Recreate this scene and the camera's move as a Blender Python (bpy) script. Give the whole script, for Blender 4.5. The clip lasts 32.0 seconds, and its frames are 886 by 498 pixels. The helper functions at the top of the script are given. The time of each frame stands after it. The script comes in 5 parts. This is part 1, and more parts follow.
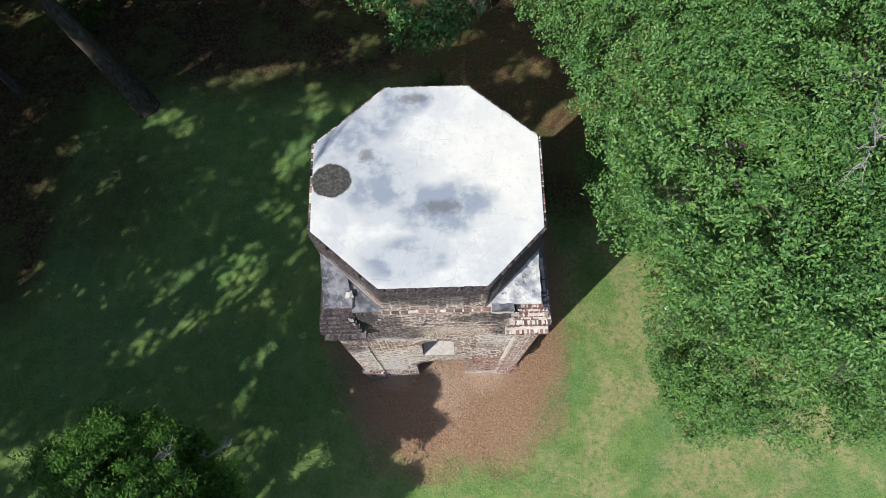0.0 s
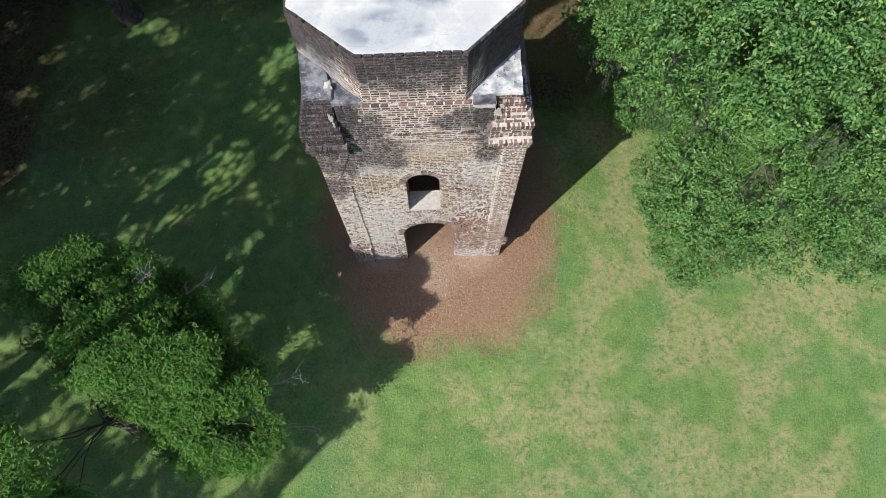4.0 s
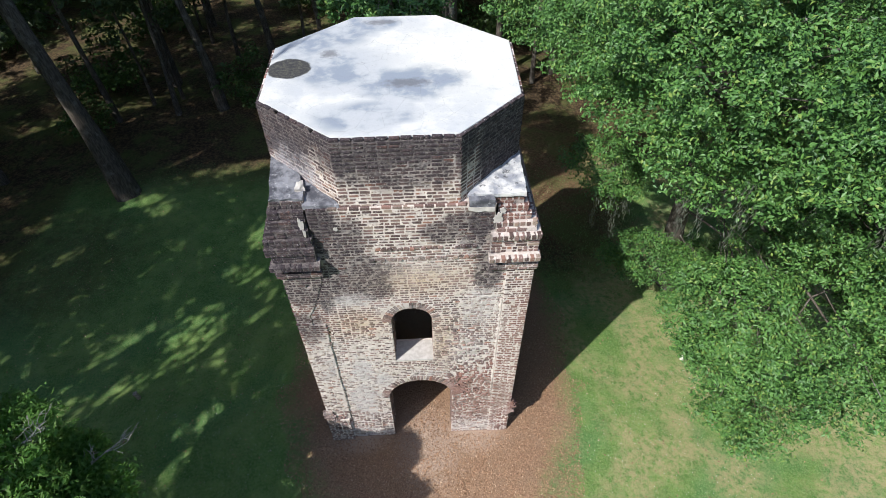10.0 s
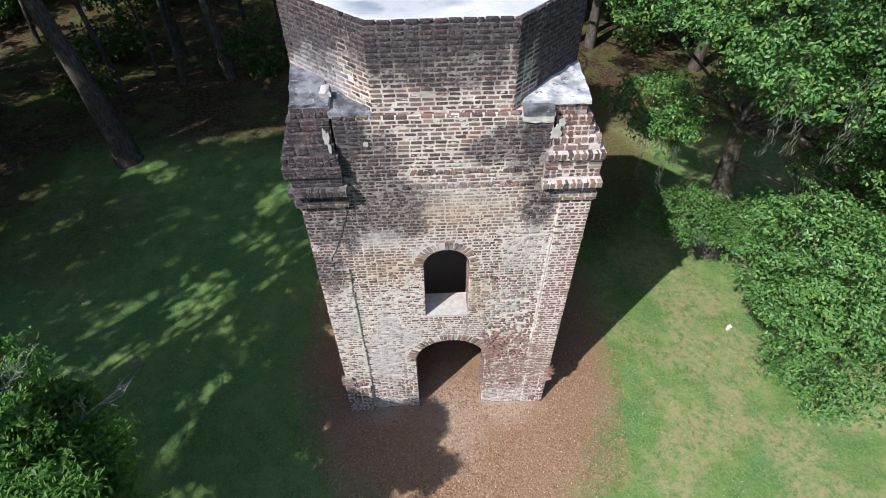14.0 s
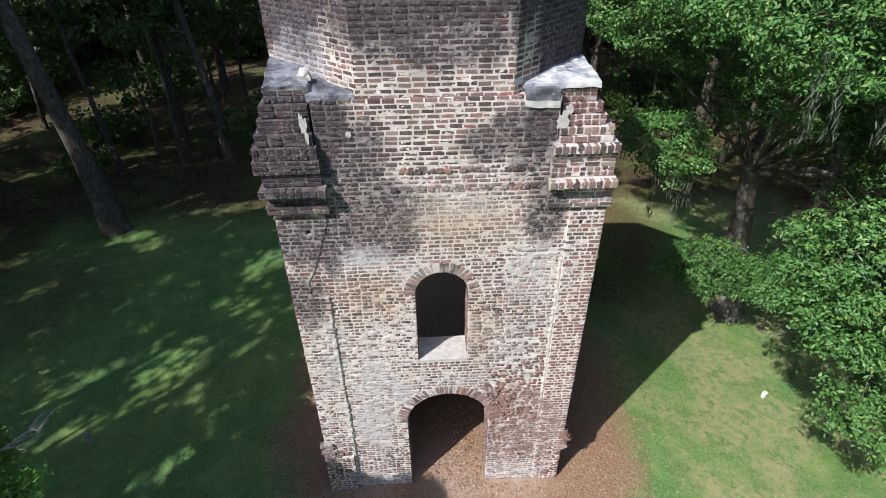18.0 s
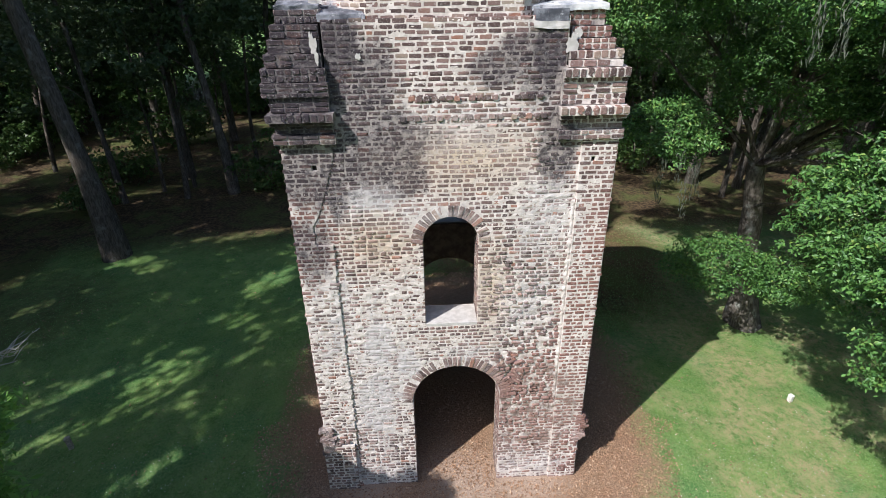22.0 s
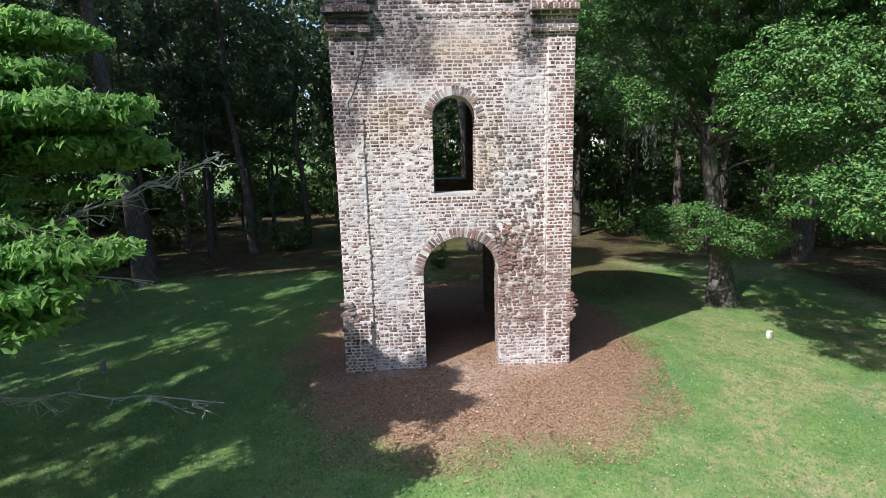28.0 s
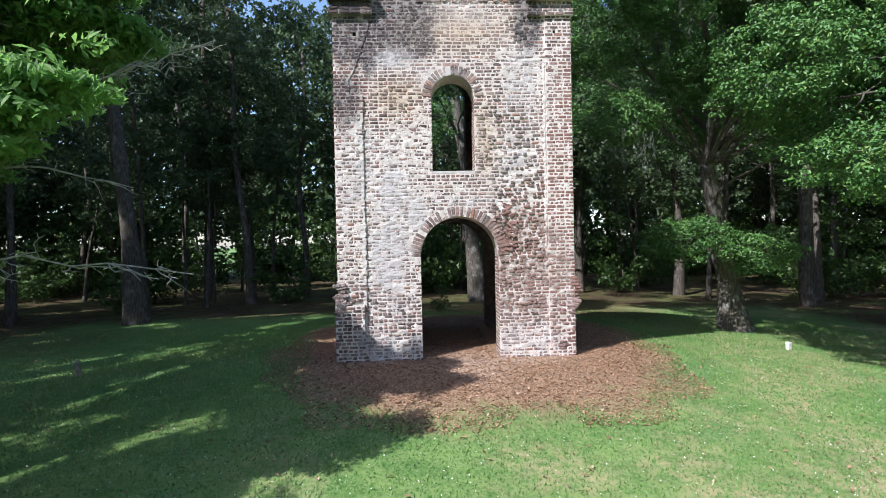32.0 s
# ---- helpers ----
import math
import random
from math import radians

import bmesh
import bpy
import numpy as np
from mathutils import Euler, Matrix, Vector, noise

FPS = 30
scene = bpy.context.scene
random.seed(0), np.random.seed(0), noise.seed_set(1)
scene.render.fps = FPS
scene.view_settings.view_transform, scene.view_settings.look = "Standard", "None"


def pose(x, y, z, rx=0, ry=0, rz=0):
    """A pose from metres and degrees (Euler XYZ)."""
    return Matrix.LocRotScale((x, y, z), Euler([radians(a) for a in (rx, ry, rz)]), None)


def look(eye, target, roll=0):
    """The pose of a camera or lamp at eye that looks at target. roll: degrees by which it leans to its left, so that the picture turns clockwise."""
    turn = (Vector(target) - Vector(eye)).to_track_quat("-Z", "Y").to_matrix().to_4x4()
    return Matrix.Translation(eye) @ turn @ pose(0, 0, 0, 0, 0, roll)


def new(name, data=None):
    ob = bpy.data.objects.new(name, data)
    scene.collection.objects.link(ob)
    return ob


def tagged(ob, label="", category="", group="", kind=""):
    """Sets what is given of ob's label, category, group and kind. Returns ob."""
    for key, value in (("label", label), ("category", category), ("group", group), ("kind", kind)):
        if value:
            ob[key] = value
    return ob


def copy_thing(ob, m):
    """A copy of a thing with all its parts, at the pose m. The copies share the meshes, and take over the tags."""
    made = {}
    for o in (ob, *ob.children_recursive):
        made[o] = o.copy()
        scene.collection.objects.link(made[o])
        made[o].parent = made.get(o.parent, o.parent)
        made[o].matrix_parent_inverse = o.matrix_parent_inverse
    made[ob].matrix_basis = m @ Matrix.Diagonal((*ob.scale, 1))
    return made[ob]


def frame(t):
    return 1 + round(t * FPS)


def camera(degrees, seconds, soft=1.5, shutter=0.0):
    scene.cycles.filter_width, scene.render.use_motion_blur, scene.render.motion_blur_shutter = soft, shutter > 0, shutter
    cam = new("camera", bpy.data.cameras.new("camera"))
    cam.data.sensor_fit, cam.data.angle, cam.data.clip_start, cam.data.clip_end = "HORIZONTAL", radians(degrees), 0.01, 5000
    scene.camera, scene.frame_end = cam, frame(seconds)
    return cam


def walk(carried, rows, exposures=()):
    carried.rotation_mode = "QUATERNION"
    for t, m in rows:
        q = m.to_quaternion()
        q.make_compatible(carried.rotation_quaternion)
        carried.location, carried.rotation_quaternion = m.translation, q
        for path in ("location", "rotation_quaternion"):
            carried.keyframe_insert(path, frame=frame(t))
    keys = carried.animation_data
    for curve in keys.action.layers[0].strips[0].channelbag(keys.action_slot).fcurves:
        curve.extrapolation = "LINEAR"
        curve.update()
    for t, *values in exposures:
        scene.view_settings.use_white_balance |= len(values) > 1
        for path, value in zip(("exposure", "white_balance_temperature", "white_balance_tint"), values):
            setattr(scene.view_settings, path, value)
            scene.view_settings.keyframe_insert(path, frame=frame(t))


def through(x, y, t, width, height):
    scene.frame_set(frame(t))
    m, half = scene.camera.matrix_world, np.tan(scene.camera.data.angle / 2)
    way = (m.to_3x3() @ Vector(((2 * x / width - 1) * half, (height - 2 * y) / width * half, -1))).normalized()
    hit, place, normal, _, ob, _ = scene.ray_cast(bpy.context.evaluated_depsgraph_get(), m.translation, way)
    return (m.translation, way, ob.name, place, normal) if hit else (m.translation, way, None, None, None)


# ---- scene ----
cam = camera(79.5, 32.0, soft=0.45)
PATH = [
    (0, (0.187, -2.866, 19.717), (0.201, -2.133, 17.857), -0.6),
    (1, (0.353, -3.861, 19.325), (0.365, -3.131, 17.463), -0.9),
    (2, (0.314, -5.364, 18.9), (0.326, -4.635, 17.037), -0.9),
    (2.5, (0.303, -6.061, 18.696), (0.316, -5.337, 16.832), -0.9),
    (4.5, (0.369, -6.846, 17.69), (0.4, -6.086, 15.841), -0.3),
    (5, (0.364, -6.853, 17.459), (0.4, -6.003, 15.649), -0.2),
    (6, (0.437, -6.938, 16.994), (0.477, -5.881, 15.297), -0.2),
    (7, (0.386, -6.982, 16.554), (0.429, -5.734, 14.992), -0.5),
    (8, (0.352, -6.954, 16.016), (0.405, -5.524, 14.619), -0.3),
    (8.5, (0.361, -6.988, 15.758), (0.422, -5.545, 14.375), -0.4),
    (9, (0.371, -7.018, 15.491), (0.434, -5.583, 14.099), -0.3),
    (9.5, (0.405, -7.036, 15.28), (0.471, -5.641, 13.848), -0.5),
    (10, (0.448, -7.052, 15.054), (0.515, -5.663, 13.616), -0.4),
    (11, (0.55, -7.048, 14.62), (0.609, -5.659, 13.182), -0.5),
    (12, (0.297, -6.985, 14.157), (0.351, -5.594, 12.721), -0.4),
    (13, (-0.12, -6.911, 13.707), (-0.066, -5.523, 12.268), -0.6),
    (14, (-0.248, -6.938, 13.186), (-0.194, -5.55, 11.747), -0.6),
    (14.5, (-0.282, -6.967, 12.959), (-0.228, -5.579, 11.519), -0.7),
    (16.5, (-0.103, -6.924, 11.952), (-0.048, -5.455, 10.597), -0.9),
    (17, (-0.093, -6.933, 11.711), (-0.037, -5.411, 10.414), -0.9),
    (18, (-0.157, -6.924, 11.245), (-0.092, -5.283, 10.104), -0.8),
    (18.5, (-0.224, -6.934, 10.969), (-0.145, -5.223, 9.937), -0.9),
    (19, (-0.211, -6.895, 10.755), (-0.141, -5.116, 9.844), -0.8),
    (19.5, (-0.218, -6.917, 10.568), (-0.147, -5.13, 9.673), -0.9),
    (20, (-0.223, -6.902, 10.365), (-0.152, -5.119, 9.463), -1.0),
    (21, (-0.226, -6.976, 9.855), (-0.153, -5.194, 8.95), -1.1),
    (22, (-0.35, -7.717, 9.326), (-0.278, -5.935, 8.421), -1.0),
    (22.5, (-0.436, -8.312, 9.062), (-0.364, -6.529, 8.159), -1.1),
    (23, (-0.529, -9.041, 8.797), (-0.455, -7.257, 7.896), -1.1),
    (23.5, (-0.591, -9.818, 8.566), (-0.523, -8.042, 7.651), -1.0),
    (24, (-0.655, -10.444, 8.288), (-0.589, -8.671, 7.365), -1.0),
    (24.5, (-0.706, -10.674, 7.958), (-0.634, -8.9, 7.036), -1.0),
    (25, (-0.631, -10.762, 7.649), (-0.562, -8.989, 6.727), -1.0),
    (25.5, (-0.608, -10.779, 7.335), (-0.532, -8.976, 6.474), -1.0),
    (27.5, (-0.72, -11.393, 5.256), (-0.633, -9.428, 4.895), -1.6),
    (28, (-0.695, -11.38, 4.918), (-0.611, -9.417, 4.544), -1.5),
    (28.5, (-0.677, -11.354, 4.596), (-0.592, -9.387, 4.241), -1.5),
    (29, (-0.659, -11.327, 4.294), (-0.575, -9.346, 4.032), -1.4),
    (29.5, (-0.653, -11.279, 4.011), (-0.568, -9.284, 3.894), -1.2),
    (30, (-0.665, -11.26, 3.714), (-0.581, -9.264, 3.618), -1.1),
    (30.5, (-0.665, -11.224, 3.412), (-0.581, -9.226, 3.386), -1.2),
    (31, (-0.688, -11.187, 3.092), (-0.6, -9.189, 3.072), -1.1),
    (31.5, (-0.692, -11.187, 2.772), (-0.605, -9.189, 2.751), -1.1),
    (32, (-0.657, -11.213, 2.456), (-0.572, -9.215, 2.432), -1.2),
]
walk(cam, [(t, look(eye, target, roll)) for t, eye, target, roll in PATH],
     exposures=[(0, 0.11, 6450, 9), (9, 0.26, 6350, 10), (16, 0.32, 6150, 12), (23, 0.42, 6150, 12), (28, 0.52, 6050, 13), (32, 0.61, 5900, 13)])


SUN_AZ = radians(42)      # the way the light travels over the ground, from +x towards +y
SUN_EL = radians(46)
world = bpy.data.worlds.new("sky")
scene.world = world
world.use_nodes = True
wn = world.node_tree
sky = wn.nodes.new("ShaderNodeTexSky")
sky.sky_type = "NISHITA"
sky.sun_disc = False
sky.sun_elevation = SUN_EL
sky.sun_rotation = math.atan2(-math.cos(SUN_AZ), -math.sin(SUN_AZ))
wn.links.new(sky.outputs[0], wn.nodes["Background"].inputs[0])
wn.nodes["Background"].inputs[1].default_value = 0.165
sun_way = Vector((math.cos(SUN_AZ) * math.cos(SUN_EL), math.sin(SUN_AZ) * math.cos(SUN_EL), -math.sin(SUN_EL)))
sun = new("sun", bpy.data.lights.new("sun", "SUN"))
sun.data.energy, sun.data.angle, sun.data.color = 4.7, radians(0.53), (1.0, 0.965, 0.91)
sun.matrix_world = look((-20, -20, 40), Vector((-20, -20, 40)) + sun_way)


# ---- materials ----
class Nodes:
    """A short way to write node materials."""

    def __init__(self, name):
        self.mat = bpy.data.materials.new(name)
        self.mat.use_nodes = True
        self.tree = self.mat.node_tree
        self.bsdf = self.tree.nodes["Principled BSDF"]
        self.pos = self.add("ShaderNodeNewGeometry").outputs["Position"]

    def add(self, kind, operation="", use_clamp=False):
        n = self.tree.nodes.new(kind)
        if operation:
            n.operation = operation
        if use_clamp:
            n.use_clamp = True
        return n

    def put(self, socket, value):
        if isinstance(value, bpy.types.NodeSocket):
            self.tree.links.new(value, socket)
        else:
            socket.default_value = value

    def math(self, op, a, b=0.0, clamp=False):
        n = self.add("ShaderNodeMath", operation=op, use_clamp=clamp)
        self.put(n.inputs[0], a), self.put(n.inputs[1], b)
        return n.outputs[0]

    def noise(self, scale, detail=4.0, rough=0.6, stretch=None, at=None):
        n = self.add("ShaderNodeTexNoise")
        v = at or self.pos
        if stretch:
            m = self.add("ShaderNodeVectorMath", operation="MULTIPLY")
            self.put(m.inputs[0], v), self.put(m.inputs[1], stretch)
            v = m.outputs[0]
        self.put(n.inputs["Vector"], v)
        n.inputs["Scale"].default_value, n.inputs["Detail"].default_value, n.inputs["Roughness"].default_value = scale, detail, rough
        return n.outputs["Fac"]

    def ramp(self, value, lo, hi, a=0.0, b=1.0):
        n = self.add("ShaderNodeMapRange")
        n.interpolation_type = "SMOOTHSTEP"
        for s, v in zip(n.inputs[:5], (value, lo, hi, a, b)):
            self.put(s, v)
        return n.outputs[0]

    def mix(self, fac, a, b, mode="MIX"):
        n = self.add("ShaderNodeMix")
        n.data_type, n.blend_type = "RGBA", mode
        self.put(n.inputs[0], fac)
        for s, v in ((n.inputs[6], a), (n.inputs[7], b)):
            self.put(s, v if isinstance(v, bpy.types.NodeSocket) else (*v, 1.0))
        return n.outputs[2]

    def blob(self, centre, size):
        """1 at the centre of an ellipsoid, 0 at its skin."""
        s = self.add("ShaderNodeVectorMath", operation="SUBTRACT")
        self.put(s.inputs[0], self.pos), self.put(s.inputs[1], centre)
        d = self.add("ShaderNodeVectorMath", operation="DIVIDE")
        self.put(d.inputs[0], s.outputs[0]), self.put(d.inputs[1], size)
        n = self.add("ShaderNodeVectorMath", operation="LENGTH")
        self.put(n.inputs[0], d.outputs[0])
        return self.math("SUBTRACT", 1.0, n.outputs["Value"], clamp=True)

    def total(self, values):
        out = values[0]
        for v in values[1:]:
            out = self.math("MAXIMUM", out, v)
        return out

    def random(self):
        r = self.math("ADD", self.add("ShaderNodeObjectInfo").outputs["Random"], self.add("ShaderNodeNewGeometry").outputs["Random Per Island"])
        return self.math("FRACT", r)

    def bump(self, height, strength=0.4, distance=0.01):
        n = self.add("ShaderNodeBump")
        n.inputs["Strength"].default_value, n.inputs["Distance"].default_value = strength, distance
        self.put(n.inputs["Height"], height)
        self.put(self.bsdf.inputs["Normal"], n.outputs[0])

    def done(self, colour, rough=0.9, spec=0.25):
        self.put(self.bsdf.inputs["Base Color"], colour if isinstance(colour, bpy.types.NodeSocket) else (*colour, 1.0))
        self.put(self.bsdf.inputs["Roughness"], rough)
        self.bsdf.inputs["Specular IOR Level"].default_value = spec
        return self.mat


# black growth on the upper masonry and where water runs down from the shoulders: centre, size
# patch near x -1, z 7: soft tree shadow put into the colour
BLACK = [((-0.2, 0.2, 10.5), (2.4, 1.3, 1.7)), ((1.0, 0.2, 10.4), (1.2, 0.9, 1.1)), ((1.95, 0.8, 9.7), (1.1, 1.2, 2.4)), ((-2.1, 0.8, 10.3), (1.5, 1.3, 1.5)),
         ((-2.1, -0.1, 8.2), (1.25, 1.2, 1.35)), ((-1.45, 0, 8.45), (0.6, 0.6, 0.9)), ((1.45, 0, 8.3), (0.5, 0.5, 0.9)),
         ((-1.45, 0, 7.3), (0.45, 0.5, 0.9)), ((1.7, 0, 7.1), (0.4, 0.4, 0.9)), ((0.75, 0, 8.2), (0.5, 0.4, 0.4)), ((-1.66, 0, 6.4), (0.25, 0.3, 0.6)), ((0.2, 0.1, 9.7), (1.3, 0.6, 0.7)), ((-1.0, 0.1, 7.05), (1.15, 0.45, 1.0)), ((-1.15, 0.1, 8.1), (0.8, 0.45, 0.8)), ((-2.1, 0.1, 6.7), (0.7, 0.4, 0.9)), ((-2.2, 0.12, 5.5), (0.6, 0.4, 0.9)), ((1.3, 0.12, 8.35), (0.9, 0.4, 0.5)), ((-0.5, 0.2, 6.6), (0.6, 0.4, 0.5))]
# where it is densest
HEAVY = [((-0.1, 0.2, 10.5), (3.0, 1.6, 1.3)), ((-2.15, -0.1, 8.1), (1.05, 1.4, 1.25)), ((-1.9, 0.6, 10.2), (1.0, 1.0, 0.8)), ((2.0, 0.85, 9.7), (1.1, 1.1, 2.6)), ((-2.15, -0.1, 8.4), (0.8, 1.1, 0.75)), ((-0.1, 0.2, 10.5), (2.7, 1.4, 0.95)), ((-2.35, 1.2, 10.0), (0.7, 0.8, 1.0)), ((1.3, 0.3, 10.6), (1.4, 1.2, 0.75)), ((-1.45, 0, 8.5), (0.45, 0.5, 0.7)),
         ((1.5, 0, 8.4), (0.35, 0.4, 0.6))]
# lime and whitish crust: centre, size
LIME = [((-2.35, -0.1, 1.3), (0.6, 0.6, 0.7)), ((2.6, -0.1, 1.2), (0.5, 0.6, 0.7)), ((-2.05, -0.1, 7.38), (0.7, 0.5, 0.28)), ((2.2, -0.1, 7.35), (0.7, 0.5, 0.25)), ((-1.2, 0, 3.0), (1.5, 0.6, 2.8)), ((-1.3, 0, 1.6), (1.2, 0.6, 1.8)), ((-1.9, 0, 3.9), (0.9, 0.6, 2.2)), ((1.6, 0, 5.6), (1.1, 0.6, 1.5)), ((-0.2, 0, 6.0), (1.6, 0.6, 0.7)),
        ((1.6, 0, 0.4), (1.6, 0.6, 1.0)), ((-1.5, 0, 0.3), (1.6, 0.6, 0.8)), ((1.2, 0, 4.4), (1.5, 0.5, 1.8)), ((0.3, 0, 7.3), (1.9, 0.6, 1.0)), ((0.4, 0, 3.3), (1.4, 0.5, 0.6)), ((1.5, 0, 6.3), (1.3, 0.6, 1.3)), ((0.17, 0, 2.75), (1.4, 0.5, 0.7)), ((0.1, 0, 5.75), (0.9, 0.5, 0.6)), ((-1.5, 0, 6.2), (0.8, 0.5, 0.5))]


def marks(n):
    """Masks of weathering, and of one painted tree shadow, that run over bricks and joints alike."""
    wide = n.noise(1.5, 6, 0.62)
    fine = n.noise(9.0, 5, 0.7)
    drip = n.noise(2.2, 5, 0.65, stretch=(3.0, 3.0, 0.35))
    grain = n.math("ADD", n.math("MULTIPLY", wide, 1.3), n.math("ADD", n.math("MULTIPLY", fine, 0.4), n.math("MULTIPLY", drip, 0.6)))
    black = n.total([n.blob(c, s) for c, s in BLACK])
    ragged = n.math("MULTIPLY", n.noise(5.0, 8, 0.8), 1.1)
    black = n.ramp(n.math("ADD", n.math("ADD", n.math("MULTIPLY", black, 1.5), grain), ragged), 1.82, 2.45)
    heavy = n.ramp(n.math("ADD", n.math("MULTIPLY", n.total([n.blob(c, s) for c, s in HEAVY]), 1.7), n.math("ADD", grain, n.math("MULTIPLY", ragged, 0.5))), 1.60, 2.10)
    lime = n.total([n.blob(c, s) for c, s in LIME])
    lime = n.ramp(n.math("ADD", lime, grain), 1.30, 2.15)
    patch = n.ramp(n.math("ADD", n.noise(4.5, 8, 0.8), n.math("MULTIPLY", lime, 0.12)), 0.51, 0.65)
    crust = n.math("MULTIPLY", lime, n.math("MAXIMUM", patch, n.math("MULTIPLY", n.ramp(n.noise(15.0, 5, 0.75), 0.45, 0.6), 0.55)))
    coat = n.ramp(n.math("ADD", n.blob((-1.85, 0.72, 9.25), (0.9, 0.9, 0.8)), n.math("MULTIPLY", n.noise(3.5, 6, 0.7, stretch=(1.6, 1.6, 0.6)), 0.9)), 0.55, 0.95)
    coat = n.math("MULTIPLY", coat, n.ramp(n.noise(12, 5, 0.75), 0.36, 0.62, 0.25, 0.9))
    worn = n.ramp(n.math("ADD", n.blob((1.5, 0, 1.9), (1.2, 0.6, 1.6)), n.math("MULTIPLY", wide, 0.5)), 0.30, 0.62)
    plaster = n.total([n.blob((-1.35, 0, 2.2), (0.5, 0.4, 1.0)), n.blob((-1.1, 0, 6.35), (0.6, 0.4, 0.35)), n.blob((-1.2, 0, 3.6), (0.4, 0.4, 0.7)), n.blob((-0.7, 0, 3.1), (0.35, 0.4, 0.5))])
    plaster = n.ramp(n.math("ADD", plaster, n.math("MULTIPLY", n.noise(5.0, 7, 0.75), 0.9)), 0.68, 0.95, 0.0, 0.7)
    return dict(plaster=plaster, black=black, heavy=heavy, lime=lime, crust=crust, coat=coat, worn=worn, fine=fine, wide=wide)


def brick_material():
    n = Nodes("old_brick")
    w = marks(n)
    fine, wide = w["fine"], w["wide"]
    r = n.random()
    colour = n.mix(n.ramp(r, 0.0, 1.0), (0.085, 0.056, 0.052), (0.25, 0.16, 0.14))
    colour = n.mix(n.ramp(r, 0.88, 0.99), colour, (0.30, 0.15, 0.105))
    colour = n.mix(n.ramp(n.math("FRACT", n.math("MULTIPLY", r, 7.3)), 0.84, 1.0), colour, (0.33, 0.255, 0.20))
    red = n.total([n.blob((2.45, 0, 3.2), (0.75, 0.8, 4.6)), n.blob((1.6, 0, 2.2), (0.9, 0.8, 1.8)), n.blob((-2.3, 0, 5.6), (0.8, 0.7, 1.1)), n.blob((2.1, 0, 8.75), (0.6, 1.2, 0.5))])
    colour = n.mix(n.ramp(n.math("ADD", red, n.math("MULTIPLY", wide, 0.4)), 0.22, 0.75, 0.0, 0.72), colour, (0.25, 0.118, 0.092))
    tan = n.total([n.blob((0.2, 0, 7.0), (1.9, 0.6, 0.8)), n.blob((-1.1, 0, 5.6), (0.8, 0.5, 0.6)), n.blob((0.7, 0, 4.6), (0.35, 0.5, 1.0))])
    colour = n.mix(n.ramp(tan, 0.0, 0.9, 0.0, 0.4), colour, (0.36, 0.26, 0.19))
    colour = n.mix(n.ramp(n.noise(30, 5, 0.8), 0.50, 0.74, 0.0, 0.6), colour, (0.40, 0.335, 0.31))
    colour = n.mix(n.math("MULTIPLY", w["worn"], n.ramp(wide, 0.3, 0.7, 0.3, 0.7)), colour, (0.30, 0.20, 0.17))
    colour = n.mix(n.math("MULTIPLY", w["lime"], n.ramp(n.noise(12, 6, 0.8), 0.44, 0.66, 0.0, 0.42)), colour, (0.47, 0.395, 0.36))
    colour = n.mix(n.math("MULTIPLY", w["crust"], 0.28), colour, (0.71, 0.645, 0.615))
    colour = n.mix(n.math("MULTIPLY", w["plaster"], 0.6), colour, (0.58, 0.545, 0.535))
    colour = n.mix(w["coat"], colour, (0.34, 0.335, 0.365))
    dark = n.math("MAXIMUM", n.math("MULTIPLY", w["black"], n.ramp(n.noise(20, 5, 0.75), 0.35, 0.65, 0.97, 0.65)), n.math("MULTIPLY", w["heavy"], n.ramp(n.noise(7, 7, 0.8), 0.36, 0.58, 0.7, 1.0)))
    colour = n.mix(n.math("MULTIPLY", dark, 0.95), colour, (0.036, 0.031, 0.038))
    fleck = n.math("MULTIPLY", n.ramp(n.noise(20, 7, 0.82), 0.56, 0.64), n.ramp(n.noise(2.2, 4, 0.6), 0.40, 0.62, 0.25, 1.0))
    colour = n.mix(n.math("MULTIPLY", fleck, 0.55), colour, (0.64, 0.60, 0.575))
    speck = n.math("MULTIPLY", n.ramp(n.noise(48, 3, 0.7), 0.60, 0.68), n.ramp(n.noise(3, 3), 0.35, 0.65))
    colour = n.mix(n.math("MULTIPLY", speck, 0.65), colour, (0.60, 0.57, 0.55))
    n.bump(n.math("ADD", n.noise(60, 4, 0.7), n.math("MULTIPLY", n.noise(18, 4, 0.65), 1.8)), 0.5, 0.012)
    return n.done(colour, 0.93, 0.15)


